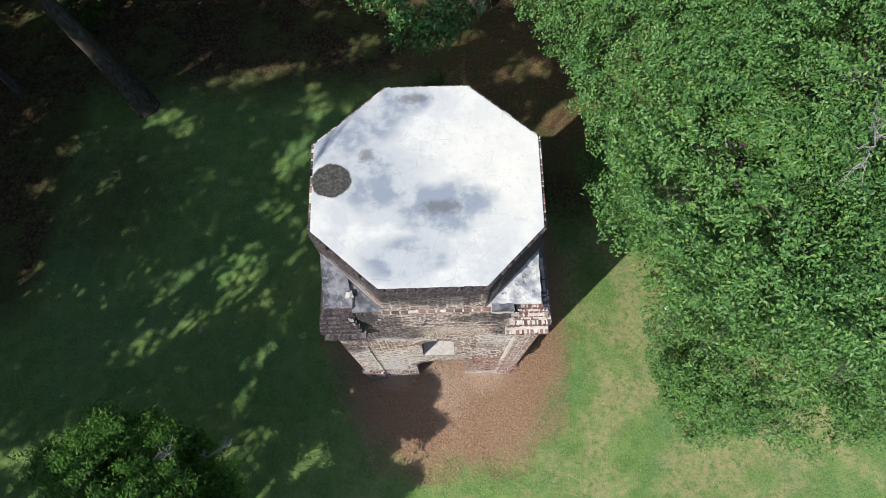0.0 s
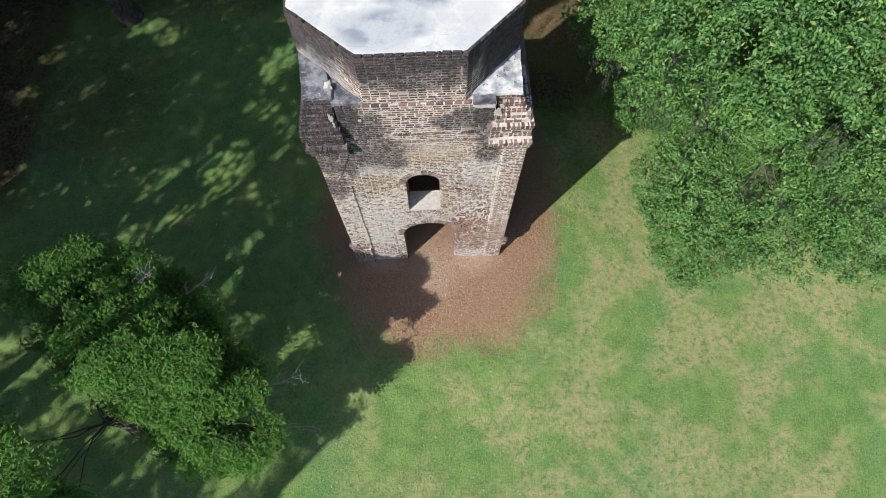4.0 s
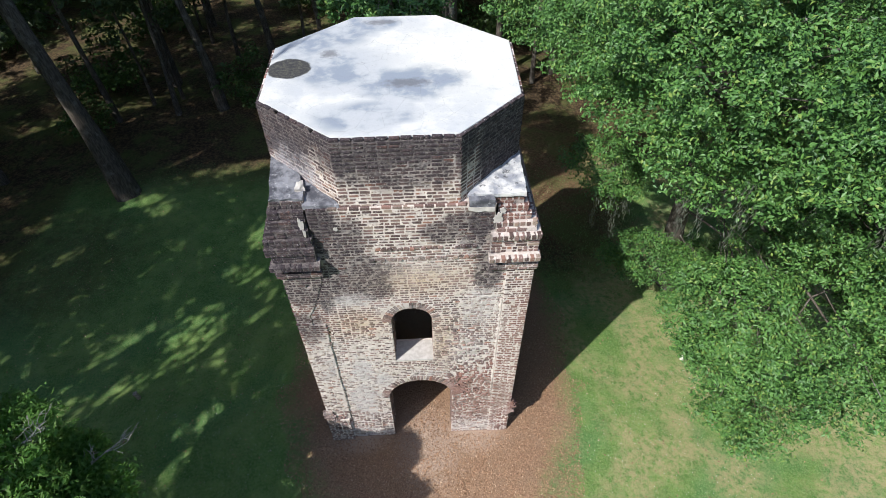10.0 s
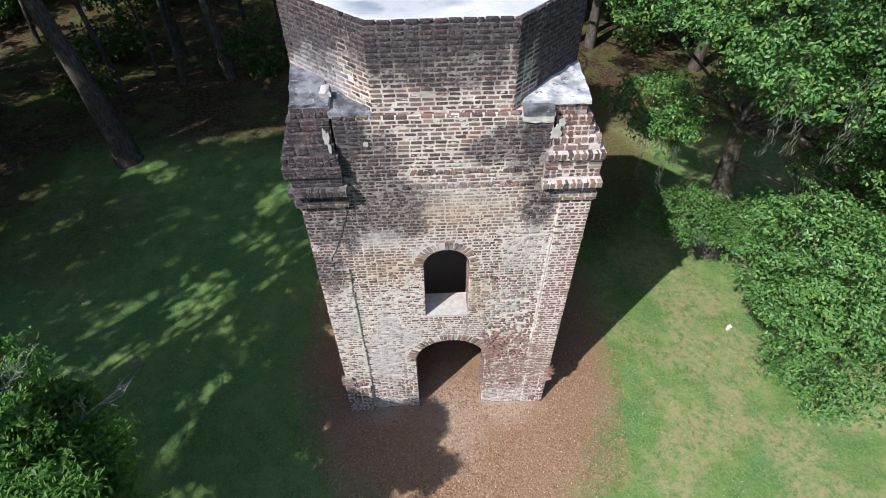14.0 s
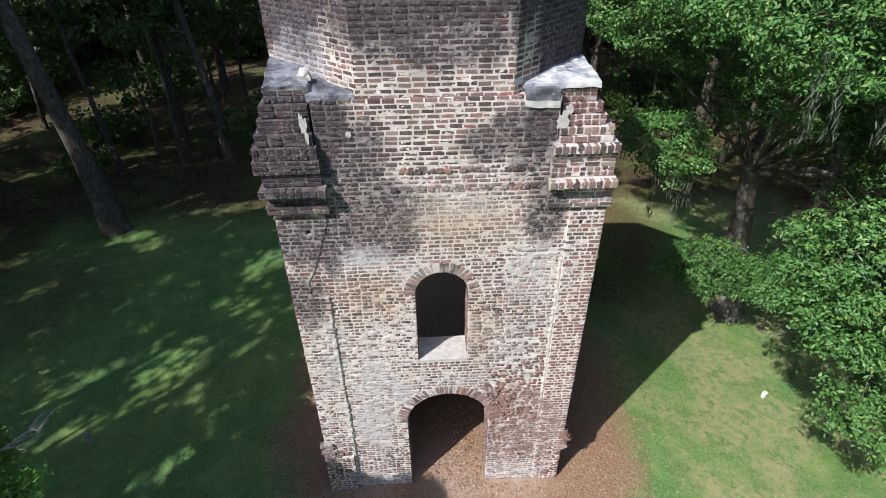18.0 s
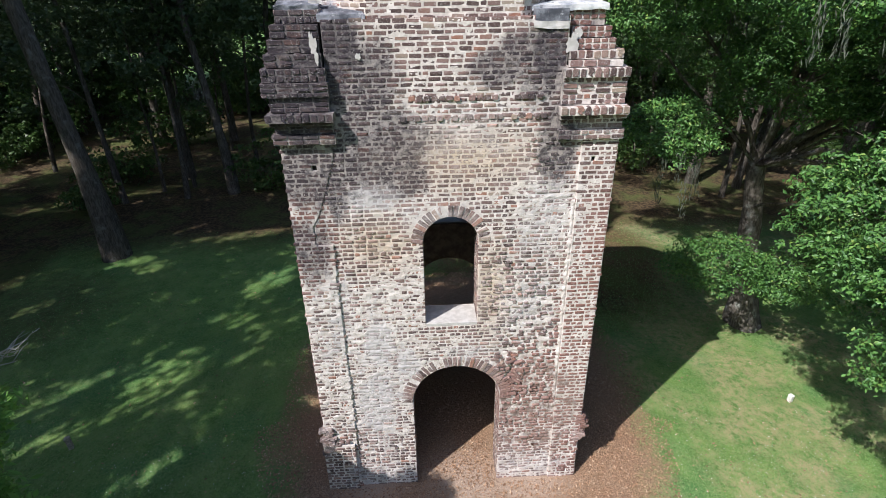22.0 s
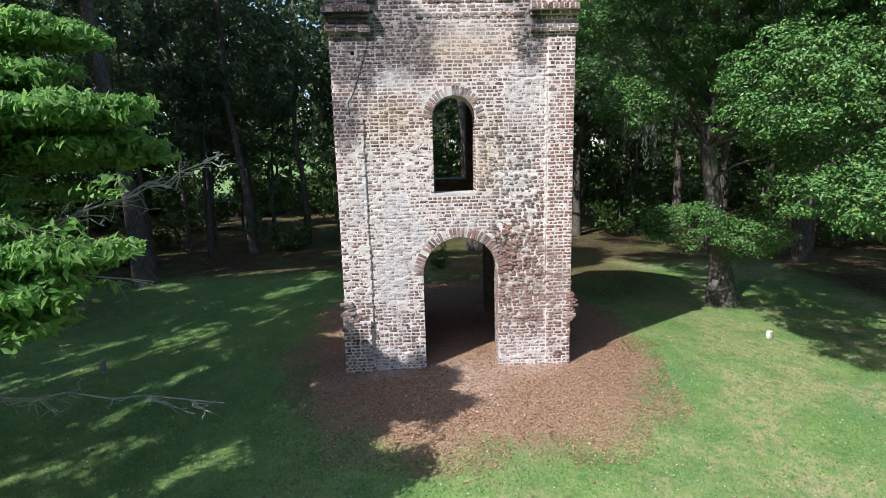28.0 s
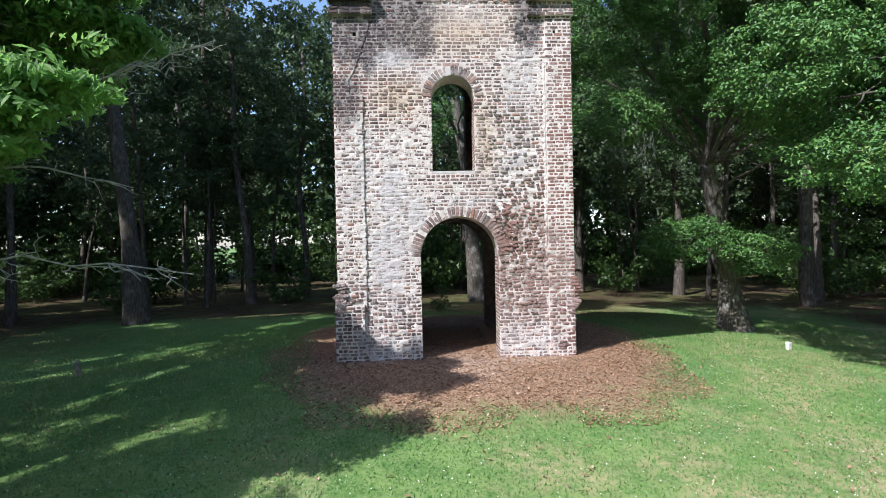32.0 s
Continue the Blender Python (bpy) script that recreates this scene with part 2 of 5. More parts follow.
def mortar_material():
    n = Nodes("lime_mortar")
    w = marks(n)
    fine, wide = w["fine"], w["wide"]
    colour = n.mix(n.ramp(fine, 0.35, 0.7), (0.54, 0.47, 0.425), (0.77, 0.70, 0.645))
    colour = n.mix(n.ramp(wide, 0.45, 0.75, 0.0, 0.35), colour, (0.47, 0.39, 0.34))
    # joints of the worn zone: dirt and crevice shade both in this brown
    colour = n.mix(n.math("MULTIPLY", w["worn"], n.ramp(n.noise(4.0, 6, 0.7), 0.40, 0.58, 0.95, 0.1)), colour, (0.20, 0.142, 0.118))
    colour = n.mix(n.math("MULTIPLY", w["crust"], 0.85), colour, n.mix(n.ramp(n.noise(2.4, 5, 0.7), 0.40, 0.64), (0.43, 0.40, 0.395), (0.74, 0.685, 0.645)))
    tan = n.total([n.blob((-1.1, 0, 5.5), (0.9, 0.5, 0.7)), n.blob((0.75, 0, 4.6), (0.5, 0.5, 1.3)), n.blob((0.3, 0, 6.9), (1.7, 0.5, 0.7))])
    colour = n.mix(n.math("MULTIPLY", tan, n.ramp(fine, 0.35, 0.6, 0.3, 1.0)), colour, (0.55, 0.42, 0.30))
    colour = n.mix(w["plaster"], colour, (0.53, 0.495, 0.485))
    colour = n.mix(w["coat"], colour, (0.36, 0.355, 0.385))
    dark = n.math("MAXIMUM", n.math("MULTIPLY", w["heavy"], n.ramp(n.noise(13, 7, 0.8), 0.38, 0.60, 0.78, 0.98)), n.math("MULTIPLY", w["black"], n.ramp(n.noise(9, 6, 0.75), 0.38, 0.62, 0.45, 0.92)))
    colour = n.mix(dark, colour, (0.052, 0.044, 0.050))
    n.bump(n.math("ADD", n.noise(40, 5, 0.7), n.math("MULTIPLY", n.noise(9, 3, 0.6), 2.0)), 0.5, 0.02)
    return n.done(colour, 0.95, 0.1)


def roof_material():
    n = Nodes("roof_cement")
    big = n.noise(0.75, 3, 0.5)
    mid = n.noise(1.9, 5, 0.55)
    colour = n.mix(n.ramp(mid, 0.35, 0.65), (0.50, 0.51, 0.515), (0.65, 0.64, 0.60))
    colour = n.mix(n.ramp(n.blob((1.5, 2.8, 10.3), (2.3, 2.6, 1)), 0.0, 0.8, 0.0, 0.7), colour, (0.70, 0.675, 0.60))
    patch = n.total([n.blob((-1.4, 3.6, 10.3), (1.6, 1.3, 1)), n.blob((0.1, 1.8, 10.3), (1.5, 0.9, 1)), n.blob((-0.9, 2.4, 10.3), (1.5, 1.4, 1)), n.blob((-0.4, 4.3, 10.3), (1.0, 0.6, 1)), n.blob((-0.6, 0.7, 10.3), (1.4, 0.7, 1))])
    grey = n.ramp(n.math("ADD", patch, n.math("MULTIPLY", big, 1.1)), 0.66, 1.15)
    colour = n.mix(n.math("MULTIPLY", grey, n.ramp(mid, 0.36, 0.60, 0.15, 1.0)), colour, (0.26, 0.295, 0.345))
    spots = n.total([n.blob((0.25, 1.75, 10.3), (0.8, 0.32, 1)), n.blob((-1.25, 2.95, 10.3), (0.34, 0.3, 1)), n.blob((-0.3, 4.35, 10.3), (0.7, 0.25, 1))])
    spots = n.ramp(n.math("ADD", spots, n.noise(7, 5, 0.7)), 0.78, 1.3)
    colour = n.mix(n.math("MULTIPLY", spots, 0.75), colour, (0.13, 0.13, 0.14))
    colour = n.mix(n.ramp(n.noise(8, 7, 0.78), 0.52, 0.72, 0.0, 0.45), colour, (0.33, 0.345, 0.36))
    colour = n.mix(n.ramp(n.noise(26, 4, 0.7), 0.62, 0.70, 0.0, 0.5), colour, (0.22, 0.22, 0.215))
    puddle = n.ramp(n.math("ADD", n.blob((-1.95, 2.40, 10.3), (0.46, 0.44, 1)), n.math("MULTIPLY", n.noise(5, 3, 0.6), 0.25)), 0.20, 0.30)
    colour = n.mix(puddle, colour, n.mix(n.ramp(n.noise(16, 4, 0.7), 0.4, 0.7), (0.045, 0.043, 0.042), (0.13, 0.12, 0.09)))
    crack = n.add("ShaderNodeTexVoronoi")
    crack.feature = "DISTANCE_TO_EDGE"
    crack.inputs["Scale"].default_value = 2.4
    n.put(crack.inputs["Vector"], n.pos)
    where = n.math("MULTIPLY", n.ramp(crack.outputs["Distance"], 0.0, 0.014, 1.0, 0.0), n.ramp(n.noise(1.1, 2), 0.50, 0.58))
    colour = n.mix(n.math("MULTIPLY", where, 0.3), colour, (0.15, 0.15, 0.15))
    n.bump(n.math("ADD", n.noise(30, 4, 0.7), n.math("MULTIPLY", n.noise(4, 3), 2.0)), 0.35, 0.01)
    return n.done(colour, n.ramp(puddle, 0, 1, 0.8, 0.45), 0.3)


def cap_material():
    n = Nodes("shoulder_cement")
    colour = n.mix(n.ramp(n.noise(3, 5, 0.65), 0.38, 0.62), (0.62, 0.61, 0.59), (0.30, 0.31, 0.34))
    colour = n.mix(n.ramp(n.noise(7, 4, 0.7), 0.55, 0.68), colour, (0.09, 0.09, 0.10))
    n.bump(n.noise(22, 5, 0.7), 0.6, 0.02)
    return n.done(colour, 0.9, 0.2)


def dark_cap_material():
    n = Nodes("weathered_cement")
    colour = n.mix(n.ramp(n.noise(3, 5, 0.65), 0.38, 0.66), (0.07, 0.072, 0.085), (0.25, 0.255, 0.28))
    colour = n.mix(n.ramp(n.noise(9, 5, 0.75), 0.56, 0.70, 0.0, 0.8), colour, (0.46, 0.46, 0.47))
    n.bump(n.noise(22, 5, 0.7), 0.7, 0.02)
    return n.done(colour, 0.92, 0.2)


def ground_material():
    n = Nodes("lawn_ground")
    sep = n.add("ShaderNodeSeparateXYZ")
    n.put(sep.inputs[0], n.pos)
    ax = n.math("POWER", n.math("ABSOLUTE", n.math("DIVIDE", n.math("SUBTRACT", sep.outputs[0], 0.55), 4.25)), 2.6)
    ay = n.math("POWER", n.math("ABSOLUTE", n.math("DIVIDE", n.math("SUBTRACT", sep.outputs[1], 2.9), 6.1)), 2.6)
    edge = n.math("ADD", n.math("ADD", ax, ay), n.math("ADD", n.math("MULTIPLY", n.noise(0.7, 3, 0.6), 0.9), n.math("MULTIPLY", n.noise(4, 4, 0.7), 0.7)))
    mulch = n.ramp(edge, 1.45, 2.15, 1.0, 0.0)
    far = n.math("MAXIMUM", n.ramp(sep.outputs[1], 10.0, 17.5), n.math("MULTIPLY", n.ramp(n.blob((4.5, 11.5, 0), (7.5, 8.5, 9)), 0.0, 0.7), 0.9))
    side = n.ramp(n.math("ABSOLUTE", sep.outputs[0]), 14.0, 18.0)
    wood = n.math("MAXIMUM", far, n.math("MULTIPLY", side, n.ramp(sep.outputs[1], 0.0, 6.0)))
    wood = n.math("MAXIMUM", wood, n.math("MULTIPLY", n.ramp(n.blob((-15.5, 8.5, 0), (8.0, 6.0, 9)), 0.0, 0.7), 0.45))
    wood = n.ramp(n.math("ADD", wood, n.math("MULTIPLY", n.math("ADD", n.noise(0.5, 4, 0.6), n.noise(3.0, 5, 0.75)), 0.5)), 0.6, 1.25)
    away = n.add("ShaderNodeVectorMath", operation="LENGTH")
    n.put(away.inputs[0], n.pos)
    wood = n.math("MULTIPLY", wood, n.ramp(away.outputs["Value"], 58.0, 72.0, 1.0, 0.0))
    patchy = n.noise(0.45, 4, 0.6)
    grass = n.mix(n.ramp(n.noise(1.6, 5, 0.65), 0.35, 0.68), (0.095, 0.195, 0.048), (0.182, 0.285, 0.080))
    grass = n.mix(n.ramp(n.noise(0.33, 3, 0.6), 0.50, 0.66, 0.0, 0.55), grass, (0.075, 0.205, 0.075))
    grass = n.mix(n.ramp(n.noise(15, 5, 0.8), 0.42, 0.66, 0.0, 0.7), grass, (0.25, 0.32, 0.13))
    grass = n.mix(n.ramp(n.noise(19, 5, 0.8), 0.52, 0.68, 0.0, 0.75), grass, (0.05, 0.105, 0.03))
    dry = n.math("MULTIPLY", n.ramp(patchy, 0.42, 0.60), n.ramp(n.noise(5, 5, 0.75), 0.36, 0.60))
    grass = n.mix(n.math("MULTIPLY", dry, n.ramp(sep.outputs[0], -5.0, 2.0, 0.12, 0.8)), grass, (0.40, 0.335, 0.185))
    litter = n.mix(n.ramp(n.noise(38, 4, 0.75), 0.36, 0.66), (0.18, 0.104, 0.064), (0.45, 0.30, 0.195))
    litter = n.mix(n.ramp(n.noise(90, 2, 0.6), 0.62, 0.72, 0.0, 0.8), litter, (0.46, 0.34, 0.23))
    litter = n.mix(n.ramp(n.noise(1.2, 3), 0.45, 0.7, 0.0, 0.4), litter, (0.28, 0.20, 0.14))
    dust = n.total([n.blob((1.6, -0.2, 0), (1.5, 0.9, 1)), n.blob((-1.6, -0.2, 0), (1.4, 0.6, 1)), n.blob((0.3, -0.4, 0), (1.6, 2.2, 1))])
    litter = n.mix(n.ramp(n.math("ADD", dust, n.math("MULTIPLY", n.noise(6, 4, 0.7), 0.7)), 0.5, 1.2, 0.0, 0.4), litter, (0.52, 0.43, 0.36))
    # brown litter floor, darkened to carry the shade under the trees too
    shaded_wood_floor = n.mix(n.ramp(n.noise(7, 4, 0.7), 0.40, 0.65), (0.045, 0.032, 0.021), (0.13, 0.09, 0.05))
    shaded_wood_floor = n.mix(n.ramp(n.blob((4.0, 13.0, 0), (8.0, 6.0, 9)), 0.0, 0.5, 0.0, 0.6), shaded_wood_floor, n.mix(n.ramp(n.noise(9, 5, 0.75), 0.36, 0.66), (0.12, 0.072, 0.038), (0.30, 0.20, 0.11)))
    colour = n.mix(wood, grass, n.mix(n.ramp(n.noise(0.5, 5, 0.7), 0.42, 0.66, 0.0, 0.8), shaded_wood_floor, (0.10, 0.125, 0.040)))
    colour = n.mix(mulch, colour, litter)
    n.bump(n.math("ADD", n.noise(55, 4, 0.7), n.math("MULTIPLY", n.noise(12, 3), 1.5)), 0.7, 0.03)
    return n.done(colour, 0.95, 0.1)


def leaf_material(name, dark, light, old, through=0.3):
    n = Nodes(name)
    r = n.add("ShaderNodeNewGeometry").outputs["Random Per Island"]
    big = n.noise(0.55, 3, 0.6)
    colour = n.mix(n.ramp(r, 0.0, 1.0), dark, light)
    colour = n.mix(n.ramp(n.math("ADD", n.math("MULTIPLY", big, 0.5), r), 1.12, 1.28), colour, old)
    colour = n.mix(n.ramp(big, 0.35, 0.7, 0.0, 0.45), colour, light)
    n.done(colour, 0.45, 0.35)
    t = n.add("ShaderNodeBsdfTranslucent")
    n.put(t.inputs[0], n.mix(0.5, colour, light))
    m = n.add("ShaderNodeMixShader")
    m.inputs[0].default_value = through
    n.tree.links.new(n.bsdf.outputs[0], m.inputs[1])
    n.tree.links.new(t.outputs[0], m.inputs[2])
    n.tree.links.new(m.outputs[0], n.tree.nodes["Material Output"].inputs[0])
    return n.mat


def bark_material(name, a, b, lichen):
    n = Nodes(name)
    ridge = n.noise(7, 5, 0.7, stretch=(2.6, 2.6, 0.5))
    colour = n.mix(n.ramp(ridge, 0.35, 0.65), a, b)
    colour = n.mix(n.ramp(n.noise(2.6, 5, 0.65), 0.52, 0.68, 0.0, 0.8), colour, lichen)
    n.bump(n.math("ADD", ridge, n.math("MULTIPLY", n.noise(30, 3), 0.3)), 0.9, 0.04)
    return n.done(colour, 0.95, 0.1)


def plain_material(name, a, b, scale=20.0, rough=0.8):
    n = Nodes(name)
    f = n.noise(scale, 4, 0.65)
    n.bump(f, 0.4, 0.01)
    return n.done(n.mix(n.ramp(f, 0.35, 0.65), a, b), rough, 0.25)


BRICK, MORTAR, ROOF, CAP, CAP_DARK, GROUND = brick_material(), mortar_material(), roof_material(), cap_material(), dark_cap_material(), ground_material()
OAK_LEAF = leaf_material("live_oak_leaf", (0.034, 0.094, 0.026), (0.106, 0.232, 0.052), (0.22, 0.285, 0.065), 0.06)
NEAR_LEAF = leaf_material("hickory_leaf", (0.10, 0.23, 0.055), (0.23, 0.42, 0.11), (0.29, 0.40, 0.11), 0.66)
WOOD_LEAF = leaf_material("woodland_leaf", (0.050, 0.082, 0.038), (0.088, 0.136, 0.054), (0.10, 0.115, 0.046), 0.34)
FAR_LEAF = leaf_material("far_leaf", (0.036, 0.068, 0.026), (0.088, 0.14, 0.05), (0.10, 0.12, 0.05), 0.2)
SHRUB_LEAF = leaf_material("shrub_leaf", (0.035, 0.08, 0.02), (0.09, 0.16, 0.04), (0.14, 0.15, 0.04))
GRASS = leaf_material("grass_blade", (0.095, 0.215, 0.056), (0.195, 0.335, 0.10), (0.31, 0.37, 0.14), 0.25)
LITTER = leaf_material("dead_leaf", (0.125, 0.062, 0.034), (0.44, 0.262, 0.155), (0.64, 0.50, 0.36), 0.05)
OAK_BARK = bark_material("oak_bark", (0.07, 0.06, 0.05), (0.17, 0.15, 0.125), (0.31, 0.31, 0.28))
TALL_BARK = bark_material("tall_bark", (0.06, 0.05, 0.042), (0.14, 0.12, 0.10), (0.19, 0.18, 0.16))
DEAD_WOOD = bark_material("dead_wood", (0.27, 0.25, 0.225), (0.42, 0.40, 0.37), (0.50, 0.49, 0.465))
MOSS = leaf_material("grey_moss", (0.075, 0.085, 0.065), (0.14, 0.155, 0.12), (0.17, 0.17, 0.14), 0.1)
WHITE = plain_material("weathered_white_paint", (0.62, 0.60, 0.54), (0.80, 0.78, 0.72))
# plaster darkened: the shade inside the tower is put into its colour
INNER = plain_material("shade_dark_inner_plaster", (0.13, 0.10, 0.085), (0.24, 0.19, 0.165), 6.0)
SILL = plain_material("sill_plaster", (0.43, 0.40, 0.37), (0.54, 0.51, 0.48), 9.0)
POSTWOOD = plain_material("grey_post_wood", (0.20, 0.18, 0.15), (0.36, 0.33, 0.28))


# ---- building tools ----
rng = np.random.default_rng(7)


def mesh_from(name, verts, faces, material, smooth=False):
    me = bpy.data.meshes.new(name)
    me.from_pydata([tuple(v) for v in verts], [], [tuple(f) for f in faces])
    me.materials.append(material)
    if smooth:
        me.polygons.foreach_set("use_smooth", [True] * len(me.polygons))
    me.update()
    return me


def part(name, me, parent, label=""):
    ob = new(name, me)
    ob.parent = parent
    return tagged(ob, label)


def big_mesh(name, verts, faces, material):
    """A mesh of many alike faces (an n x k index array), quickly."""
    me = bpy.data.meshes.new(name)
    n, k = faces.shape
    me.vertices.add(len(verts))
    me.vertices.foreach_set("co", np.ascontiguousarray(verts, dtype=np.float32).ravel())
    me.loops.add(n * k)
    me.loops.foreach_set("vertex_index", np.ascontiguousarray(faces, dtype=np.int32).ravel())
    me.polygons.add(n)
    me.polygons.foreach_set("loop_start", np.arange(0, n * k, k, dtype=np.int32))
    me.materials.append(material)
    me.update(calc_edges=True)
    return me


def prism(bm, loop, lift):
    """A closed prism: a planar loop of points moved by lift."""
    a = [bm.verts.new(p) for p in loop]
    b = [bm.verts.new(Vector(p) + Vector(lift)) for p in loop]
    n = len(a)
    bm.faces.new(a), bm.faces.new(list(reversed(b)))
    for i in range(n):
        bm.faces.new((a[i], b[i], b[(i + 1) % n], a[(i + 1) % n]))


def bm_mesh(name, bm, material, bevel=0.0):
    if bevel:
        bmesh.ops.bevel(bm, geom=bm.edges[:], offset=bevel, segments=2, profile=0.6, affect="EDGES")
    bmesh.ops.recalc_face_normals(bm, faces=bm.faces[:])
    me = bpy.data.meshes.new(name)
    bm.to_mesh(me)
    bm.free()
    me.materials.append(material)
    return me


def tube_data(points, radii, sides=9, rough=0.0, close=True):
    """Vertices and faces of a tapered tube along a line of points."""
    verts, faces = [], []
    pts = [Vector(p) for p in points]
    for i, p in enumerate(pts):
        way = (pts[min(i + 1, len(pts) - 1)] - pts[max(i - 1, 0)]).normalized()
        u = way.cross(Vector((0.13, 1, 0.07))).normalized()
        w = way.cross(u)
        for k in range(sides):
            a = 2 * math.pi * k / sides
            r = radii[i] * (1 + rough * noise.noise(p * 1.7 + Vector((math.cos(a), math.sin(a), 0)) * 1.5))
            verts.append(p + (u * math.cos(a) + w * math.sin(a)) * r)
    for i in range(len(pts) - 1):
        for k in range(sides):
            a, b = i * sides + k, i * sides + (k + 1) % sides
            faces.append((a, b, b + sides, a + sides))
    if close:
        faces.append(tuple(range((len(pts) - 1) * sides, len(pts) * sides)))
    return verts, faces


def bend(a, b, n=7, sag=0.0, wild=0.25, seed=0):
    """A crooked line from a to b."""
    a, b = Vector(a), Vector(b)
    out = []
    for i in range(n + 1):
        f = i / n
        p = a.lerp(b, f)
        p.z += sag * math.sin(math.pi * f)
        q = noise.noise_vector(Vector((seed * 3.1, f * 2.3, seed * 1.7))) * wild * (b - a).length * 0.35 * math.sin(math.pi * min(1, f * 1.2) * 0.85)
        out.append(p + q)
    return out


def gather(pieces):
    verts, faces = [], []
    for v, f in pieces:
        base = len(verts)
        verts += v
        faces += [tuple(i + base for i in g) for g in f]
    return verts, faces


def unit(v):
    return v / np.maximum(np.linalg.norm(v, axis=1, keepdims=True), 1e-6)


def leaves(name, centres, normals, length, width, material, droop=0.0, simple=False):
    """Folded pointed leaves: one four-cornered face each, bent along the middle."""
    n = len(centres)
    nrm = unit(normals)
    ref = rng.normal(size=(n, 3))
    along = unit(np.cross(nrm, ref))
    along[:, 2] -= droop
    along = unit(along)
    across = unit(np.cross(along, nrm))
    ln = length * rng.uniform(0.65, 1.3, (n, 1))
    wd = width * rng.uniform(0.7, 1.25, (n, 1))
    fold = nrm * wd * 0.35
    v = np.empty((n, 4, 3))
    v[:, 0] = centres - along * ln * 0.5
    v[:, 1] = centres + across * wd * 0.5 + fold
    v[:, 2] = centres + along * ln * 0.5
    v[:, 3] = centres - across * wd * 0.5 + fold
    if simple:
        v[:, 1] += across * wd * 0.5
        return big_mesh(name, v[:, :3].reshape(-1, 3), np.arange(3 * n).reshape(-1, 3), material)
    i = np.arange(n)[:, None] * 4
    f = np.concatenate([i + np.array([[0, 1, 2]]), i + np.array([[0, 2, 3]])])
    return big_mesh(name, v.reshape(-1, 3), f, material)


def crown(lobes, sprays, per, spread, shell=0.62, seed=1, flat=0.6, tier=0.0, up=(0, 0, 0.65), gaps=0.38, under=1.0):
    """Places and normals of leaves, in sprays through the outer part of each lobe (centre, radii)."""
    g = np.random.default_rng(seed)
    lobes = np.array(lobes, dtype=float)
    c, r = lobes[:, :3], lobes[:, 3:]
    weight = (r.prod(axis=1)) ** (2 / 3)
    pick = g.choice(len(lobes), sprays, p=weight / weight.sum())
    d = unit(g.normal(size=(sprays, 3)))
    wob = 1 + 0.16 * np.sin(d[:, 0] * 7 + pick * 1.3) * np.sin(d[:, 1] * 6 + pick) + 0.12 * np.sin(d[:, 2] * 9 + d[:, 0] * 5 + pick * 2.1)
    rad = (shell + (1 - shell) * g.random(sprays) ** 0.6) * wob
    at = c[pick] + d * r[pick] * rad[:, None]
    out = unit(d / r[pick])
    keep = np.ones(sprays, bool)
    for i in range(len(lobes)):
        inside = (((at - c[i]) / r[i]) ** 2).sum(axis=1) < 0.36
        keep &= ~(inside & (pick != i))
    gap = np.sin(at[:, 0] * 2.1 + seed) * np.sin(at[:, 1] * 2.3 + 1.7) + np.sin(at[:, 2] * 2.6 + at[:, 0] * 0.9) * 0.7
    keep &= gap > np.where(r[pick, 2] < 0.3, -0.9, np.where(out[:, 2] > 0.25, -gaps, -0.75 if gaps > 0.5 else -gaps))
    keep &= (out[:, 2] > -0.15) | (g.random(sprays) < under)
    if tier:
        keep &= (np.sin(at[:, 2] * 6.283 / tier + at[:, 0] * 0.9 + at[:, 1] * 1.3) > -0.2) | (r[pick, 2] < 0.3)
    at, out = at[keep], out[keep]
    m = len(at)
    size = spread * 1.55 * g.uniform(0.55, 1.3, (m, 1, 1))
    way = g.normal(size=(m, per, 3)) + out[:, None] * 0.55 + np.array([0, 0, 0.45])
    way /= np.linalg.norm(way, axis=2, keepdims=True)
    off = way * size * g.uniform(0.45, 1.08, (m, per, 1))
    off[:, :, 2] *= flat
    p = (at[:, None] + off).reshape(-1, 3)
    nrm = (way * 0.75 + g.normal(size=(m, per, 3)) * 0.5 + np.array(up) * 0.5).reshape(-1, 3)
    return p, nrm, at


def ground_z(x, y):
    d = max(0.0, math.hypot(x - 0.1, y - 2.3) - 3.6)
    fade = min(1.0, d / 3.0)
    return -0.95 * (1 - math.exp(-d * d / (d + 1.2) / 5.0)) + 0.05 * fade * noise.noise(Vector((x * 0.35, y * 0.35, 0)))


# ---- ground ----
def build_ground():
    rings = list(np.arange(0, 30, 0.5)) + [30 * 1.22 ** k for k in range(0, 22)]
    n = 120
    verts, faces = [(0.1, 2.3, 0.0)], []
    for i, r in enumerate(rings[1:]):
        for k in range(n):
            a = 2 * math.pi * k / n
            x, y = 0.1 + r * math.cos(a), 2.3 + r * math.sin(a)
            verts.append((x, y, ground_z(x, y)))
    for k in range(n):
        faces.append((0, 1 + k, 1 + (k + 1) % n))
    for i in range(len(rings) - 2):
        for k in range(n):
            a, b = 1 + i * n + k, 1 + i * n + (k + 1) % n
            faces.append((a, a + n, b + n, b))
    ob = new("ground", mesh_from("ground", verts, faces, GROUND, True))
    tagged(ob, "mown lawn with a ring of brown leaf litter round the tower", "ground", "", "structure")
    return ob


build_ground()

